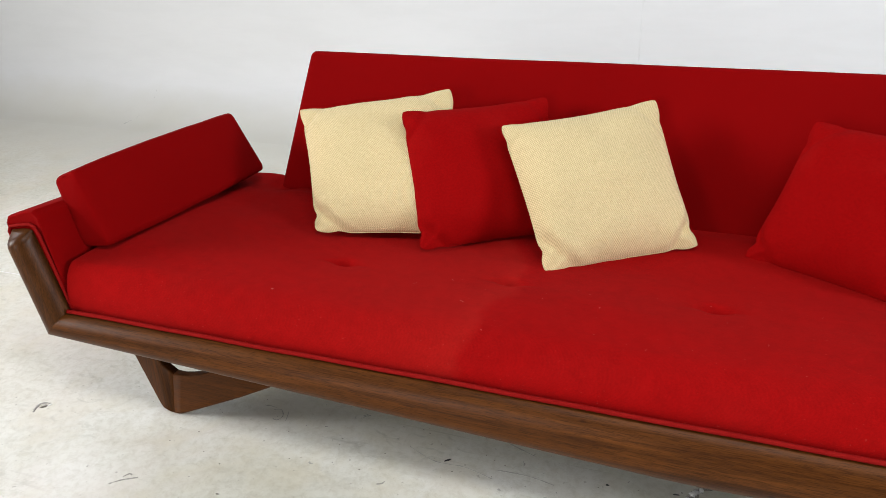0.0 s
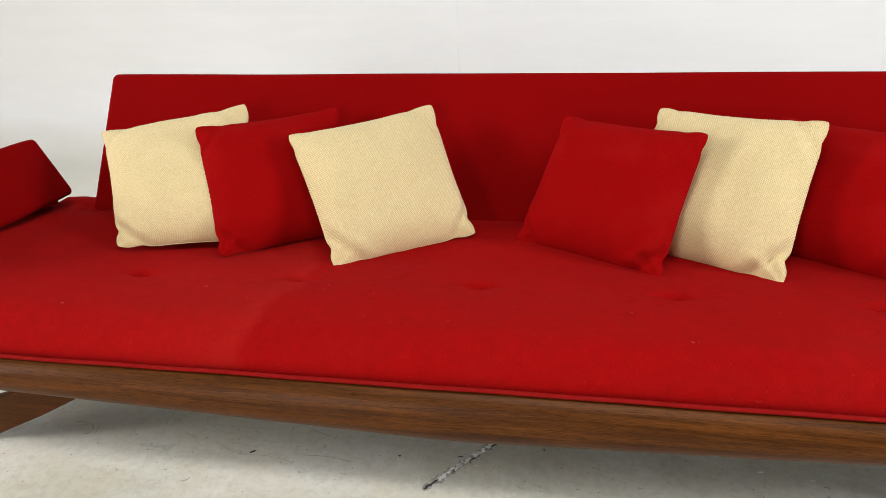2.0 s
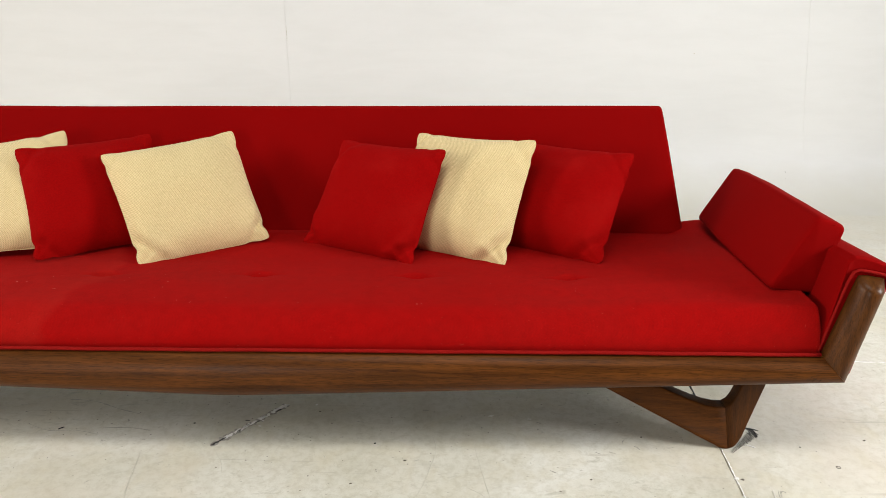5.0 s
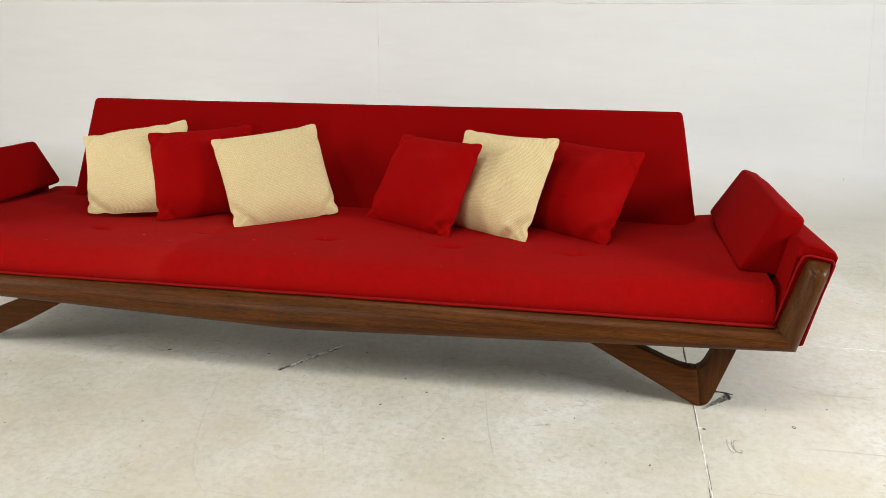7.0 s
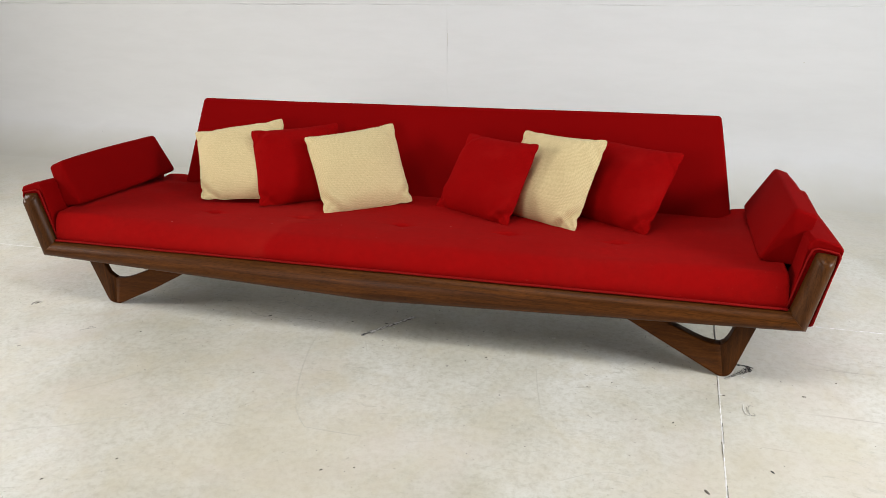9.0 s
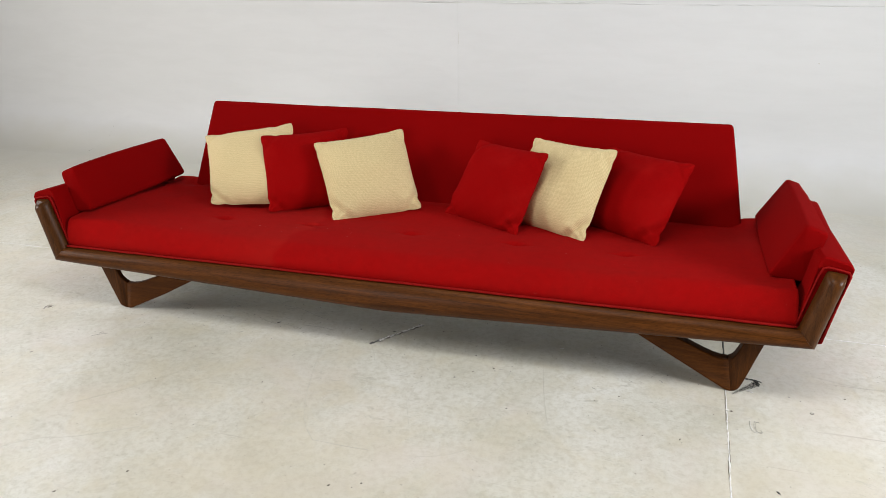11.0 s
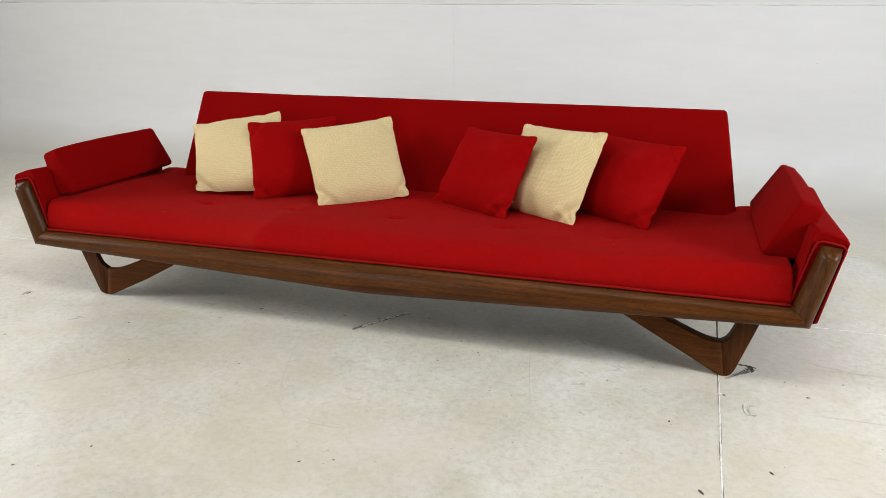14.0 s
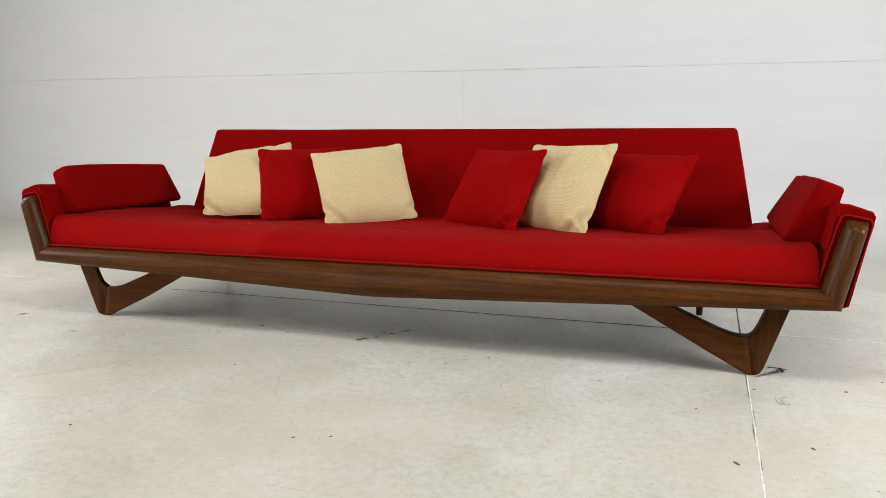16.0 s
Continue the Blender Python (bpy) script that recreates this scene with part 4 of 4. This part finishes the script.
# darker rubs: a hook, a pair of short strokes and two small loops
for pts, w, m in (
    ([(-1.566, -0.052), (-1.575, -0.034), (-1.572, -0.019), (-1.552, -0.012)], 0.0060, SMUDGE),
    ([(-1.571, -0.040), (-1.566, -0.024), (-1.548, -0.020)], 0.0025, SMUDGE),
    ([(-1.199, -0.199), (-1.180, -0.180), (-1.150, -0.162)], 0.0032, SMUDGE),
    ([(-1.184, -0.170), (-1.176, -0.158), (-1.168, -0.160)], 0.0030, SMUDGE),
    ([(-0.986, 0.141), (-0.968, 0.146), (-0.952, 0.126), (-0.958, 0.108), (-0.972, 0.110)], 0.0016, SMUDGE),
    ([(-0.936, 0.112), (-0.941, 0.130), (-0.947, 0.146)], 0.0016, SMUDGE),
    ([(-1.018, 0.150), (-1.000, 0.152), (-0.985, 0.150)], 0.0016, SMUDGE),
    ([(-0.610, 0.118), (-0.540, 0.090), (-0.470, 0.092), (-0.40, 0.075)], 0.0018, RUBBED),
    ([(-0.40, 0.105), (-0.33, 0.108), (-0.27, 0.098)], 0.0020, RUBBED),
    ([(-0.56, 0.245), (-0.48, 0.235), (-0.40, 0.20), (-0.33, 0.175)], 0.0022, RUBBED),
):
    floor_mark("scratch", smooth_path(pts, 8), w, m, 0.7, 0.0002)


for _ in range(48):
    x, y = random.uniform(-1.0, 1.15), random.gauss(0.10, 0.16)
    a, l = random.gauss(0.2, 0.7), random.uniform(0.004, 0.022)
    bend = random.uniform(-0.25, 0.25) * l
    pts = [(x, y), (x + 0.5 * l * math.cos(a) - bend * math.sin(a), y + 0.5 * l * math.sin(a) + bend * math.cos(a)), (x + l * math.cos(a), y + l * math.sin(a))]
    floor_mark("scratch", smooth_path(pts, 4), random.uniform(0.0012, 0.0034), random.choice((RUBBED, SCUFF, RUBBED, SMUDGE)), 0.9, 0.0002)


def chip(x, y, length, width, turn, mat):
    """A small irregular flake or pit on the floor."""
    length, width = 0.75 * length, 0.75 * width
    bm = bmesh.new()
    n = 9
    ring = []
    for k in range(n):
        a = 2 * math.pi * k / n
        r = random.uniform(0.7, 1.15)
        px, py = r * math.cos(a) * length / 2, r * math.sin(a) * width / 2
        c, s = math.cos(turn), math.sin(turn)
        ring.append((x + px * c - py * s, y + px * s + py * c))
    loft(bm, [[(px, py, 0.0002) for px, py in ring], [(x + (px - x) * 0.8, y + (py - y) * 0.8, 0.0016) for px, py in ring]])
    return part("paint_chip", bm, mat, floor)


for x, y, l, w, a, m in (
    (-0.512, 0.102, 0.024, 0.008, 0.7, BLACK), (-0.161, 0.134, 0.010, 0.006, 0, BLACK), (-1.339, -0.365, 0.022, 0.006, 0.5, CHIP),
    (0.096, -0.757, 0.014, 0.006, 0.8, CHIP), (0.186, -0.724, 0.010, 0.006, 0.3, CHIP), (-0.514, -0.859, 0.012, 0.006, 1, CHIP),
    (-0.664, -0.992, 0.014, 0.006, 0.9, CHIP), (0.424, -0.016, 0.012, 0.007, 0, CHIP), (1.348, -0.449, 0.024, 0.006, -0.9, BLACK),
    (1.164, -0.582, 0.030, 0.012, -1.0, CHIP), (1.440, 0.066, 0.006, 0.005, 0, BLACK), (1.246, -0.070, 0.014, 0.009, 0.2, CHIP),
    (1.232, -0.066, 0.022, 0.018, 0.4, CAULK), (-1.556, -0.028, 0.030, 0.010, 0.8, CHIP), (-1.548, -0.020, 0.022, 0.006, 1.2, CAULK),
    (0.154, 0.234, 0.012, 0.008, 0, CAULK), (0.067, 0.229, 0.040, 0.014, 0.3, CAULK), (0.049, 0.207, 0.024, 0.018, 0, CAULK),
    (0.012, 0.165, 0.022, 0.014, 0.6, CAULK), (0.022, 0.150, 0.008, 0.006, 0, CAULK), (0.647, 0.190, 0.026, 0.008, 0.3, CAULK),
    (0.751, 0.177, 0.016, 0.008, 0, CAULK), (0.341, 0.054, 0.008, 0.007, 0, BLACK), (0.17, 0.20, 0.010, 0.005, 0, CHIP),
    (-0.02, 0.15, 0.020, 0.006, 0.1, GROOVE), (0.02, 0.125, 0.016, 0.008, 0, CAULK), (1.04, 0.10, 0.008, 0.006, 0, CHIP),
    (0.30, -0.11, 0.010, 0.006, 0.4, CHIP), (0.52, -0.25, 0.008, 0.005, 0, CHIP), (-0.36, -0.32, 0.010, 0.005, 0.7, CHIP),
    (-0.75, -0.40, 0.008, 0.005, 0.2, CHIP), (-0.95, -0.15, 0.012, 0.004, 0.2, CHIP), (0.88, -0.08, 0.008, 0.006, 0, CHIP),
    (1.08, -0.27, 0.012, 0.006, 1.1, CHIP), (1.62, 0.10, 0.010, 0.005, 0, CHIP), (1.75, -0.20, 0.008, 0.005, 0, CHIP),
):
    chip(x, y, l, w, a, m)

# comb-like black scuff beside the leg, and the flaked patch in front of it
for k in range(26):
    f = k / 25
    x, y = 1.256 + 0.092 * f, 0.040 + 0.092 * f
    reach = (0.005 + 0.010 * f) * random.uniform(0.6, 1.3)
    floor_mark("scratch", between((x - 0.3 * reach, y + reach), (x + 0.3 * reach, y - reach), 3, 0.0007), 0.0010 + 0.0018 * f, BLACK, 0.6, 0.0004)
floor_mark("scratch", between((1.304, 0.152), (1.345, 0.144), 14, 0.0022), 0.006, BLACK, 0.8, 0.001)
floor_mark("scratch", between((1.335, 0.146), (1.362, 0.138), 12, 0.0025), 0.0045, BLACK, 0.8, 0.001)
floor_mark("scratch", between((1.300, 0.072), (1.324, 0.060), 8, 0.002), 0.005, CAULK, 0.7, 0.001)
for dx, dy, w in ((0.0, 0.0, 0.0016), (0.004, 0.003, 0.003), (0.016, 0.004, 0.0014), (0.021, 0.001, 0.0020)):
    loop = [(1.299 + dx, -0.112 + dy), (1.297 + 0.8 * dx, -0.140 + dy), (1.304 + 0.7 * dx, -0.168 + dy), (1.318 + 0.6 * dx, -0.172 + dy)]
    floor_mark("scratch", smooth_path(loop, 6), 0.7 * w, CAULK if w > 0.0025 else SMUDGE, 0.8, 0.0003)
for pts in ([(1.318, -0.118), (1.324, -0.112), (1.330, -0.116)], [(1.326, -0.170), (1.333, -0.164), (1.328, -0.156)]):
    floor_mark("scratch", smooth_path(pts, 5), 0.0018, SMUDGE, 0.6, 0.0005)
ring_path = [(1.50 + 0.005 * math.cos(a), -0.016 + 0.005 * math.sin(a)) for a in np.linspace(0, 5.6, 14)]
floor_mark("scratch", ring_path, 0.0022, CHIP, 0.4, 0.0006)

# fine grit scattered over the floor
grit = bmesh.new()
for k in range(430):
    x, y = random.uniform(-3.2, 2.6), random.uniform(-2.0, 1.4)
    if k > 300:
        x, y = random.uniform(-1.2, 1.2), random.gauss(0.10, 0.14)
    r = random.uniform(0.0008, 0.0022)
    a0 = random.uniform(0, 3)
    vs = [grit.verts.new((x + r * random.uniform(0.6, 1.5) * math.cos(a0 + k * 1.257), y + r * random.uniform(0.5, 1.1) * math.sin(a0 + k * 1.257), 0.0003)) for k in range(5)]
    top = grit.verts.new((x, y, 0.0018))
    for k in range(5):
        grit.faces.new((vs[k], vs[(k + 1) % 5], top))
tagged(part("grit", grit, CHIP), "dark grit and paint specks on the floor", "grit", kind="stuff")

# lint and short hairs caught on the bench seat
LINT = plain("pale_lint", (0.55, 0.26, 0.22), 0.9, 0.2)
lint = bmesh.new()
for _ in range(30):
    x, y = random.gauss(0.0, 0.55), random.uniform(0.06, 0.34)
    if abs(x) > 1.25:
        continue
    a, l, bend = random.uniform(0, 6.28), random.choice((0.0015, 0.002, 0.003, 0.004, 0.007)), random.uniform(-1.5, 1.5)
    r = random.uniform(0.00018, 0.00036)
    pts = []
    for k in range(5):
        q = a + bend * k / 4
        pts.append((x, y, seat_top(x, y) + r * 0.7))
        x, y = x + l / 4 * math.cos(q), y + l / 4 * math.sin(q)
    rings = []
    for k, p in enumerate(pts):
        q = a + bend * k / 4
        rings.append([lint.verts.new((p[0] - r * c * math.sin(q), p[1] + r * c * math.cos(q), p[2] + r * h)) for c, h in ((1, 0), (0, 1), (-1, 0), (0, -1))])
    for ra, rb in zip(rings, rings[1:]):
        for i in range(4):
            lint.faces.new((ra[i], ra[(i + 1) % 4], rb[(i + 1) % 4], rb[i]))
    lint.faces.new(rings[0][::-1])
    lint.faces.new(rings[-1])
tagged(part("lint", lint, LINT), "pale lint and hairs on the red bench seat", "lint", kind="stuff")
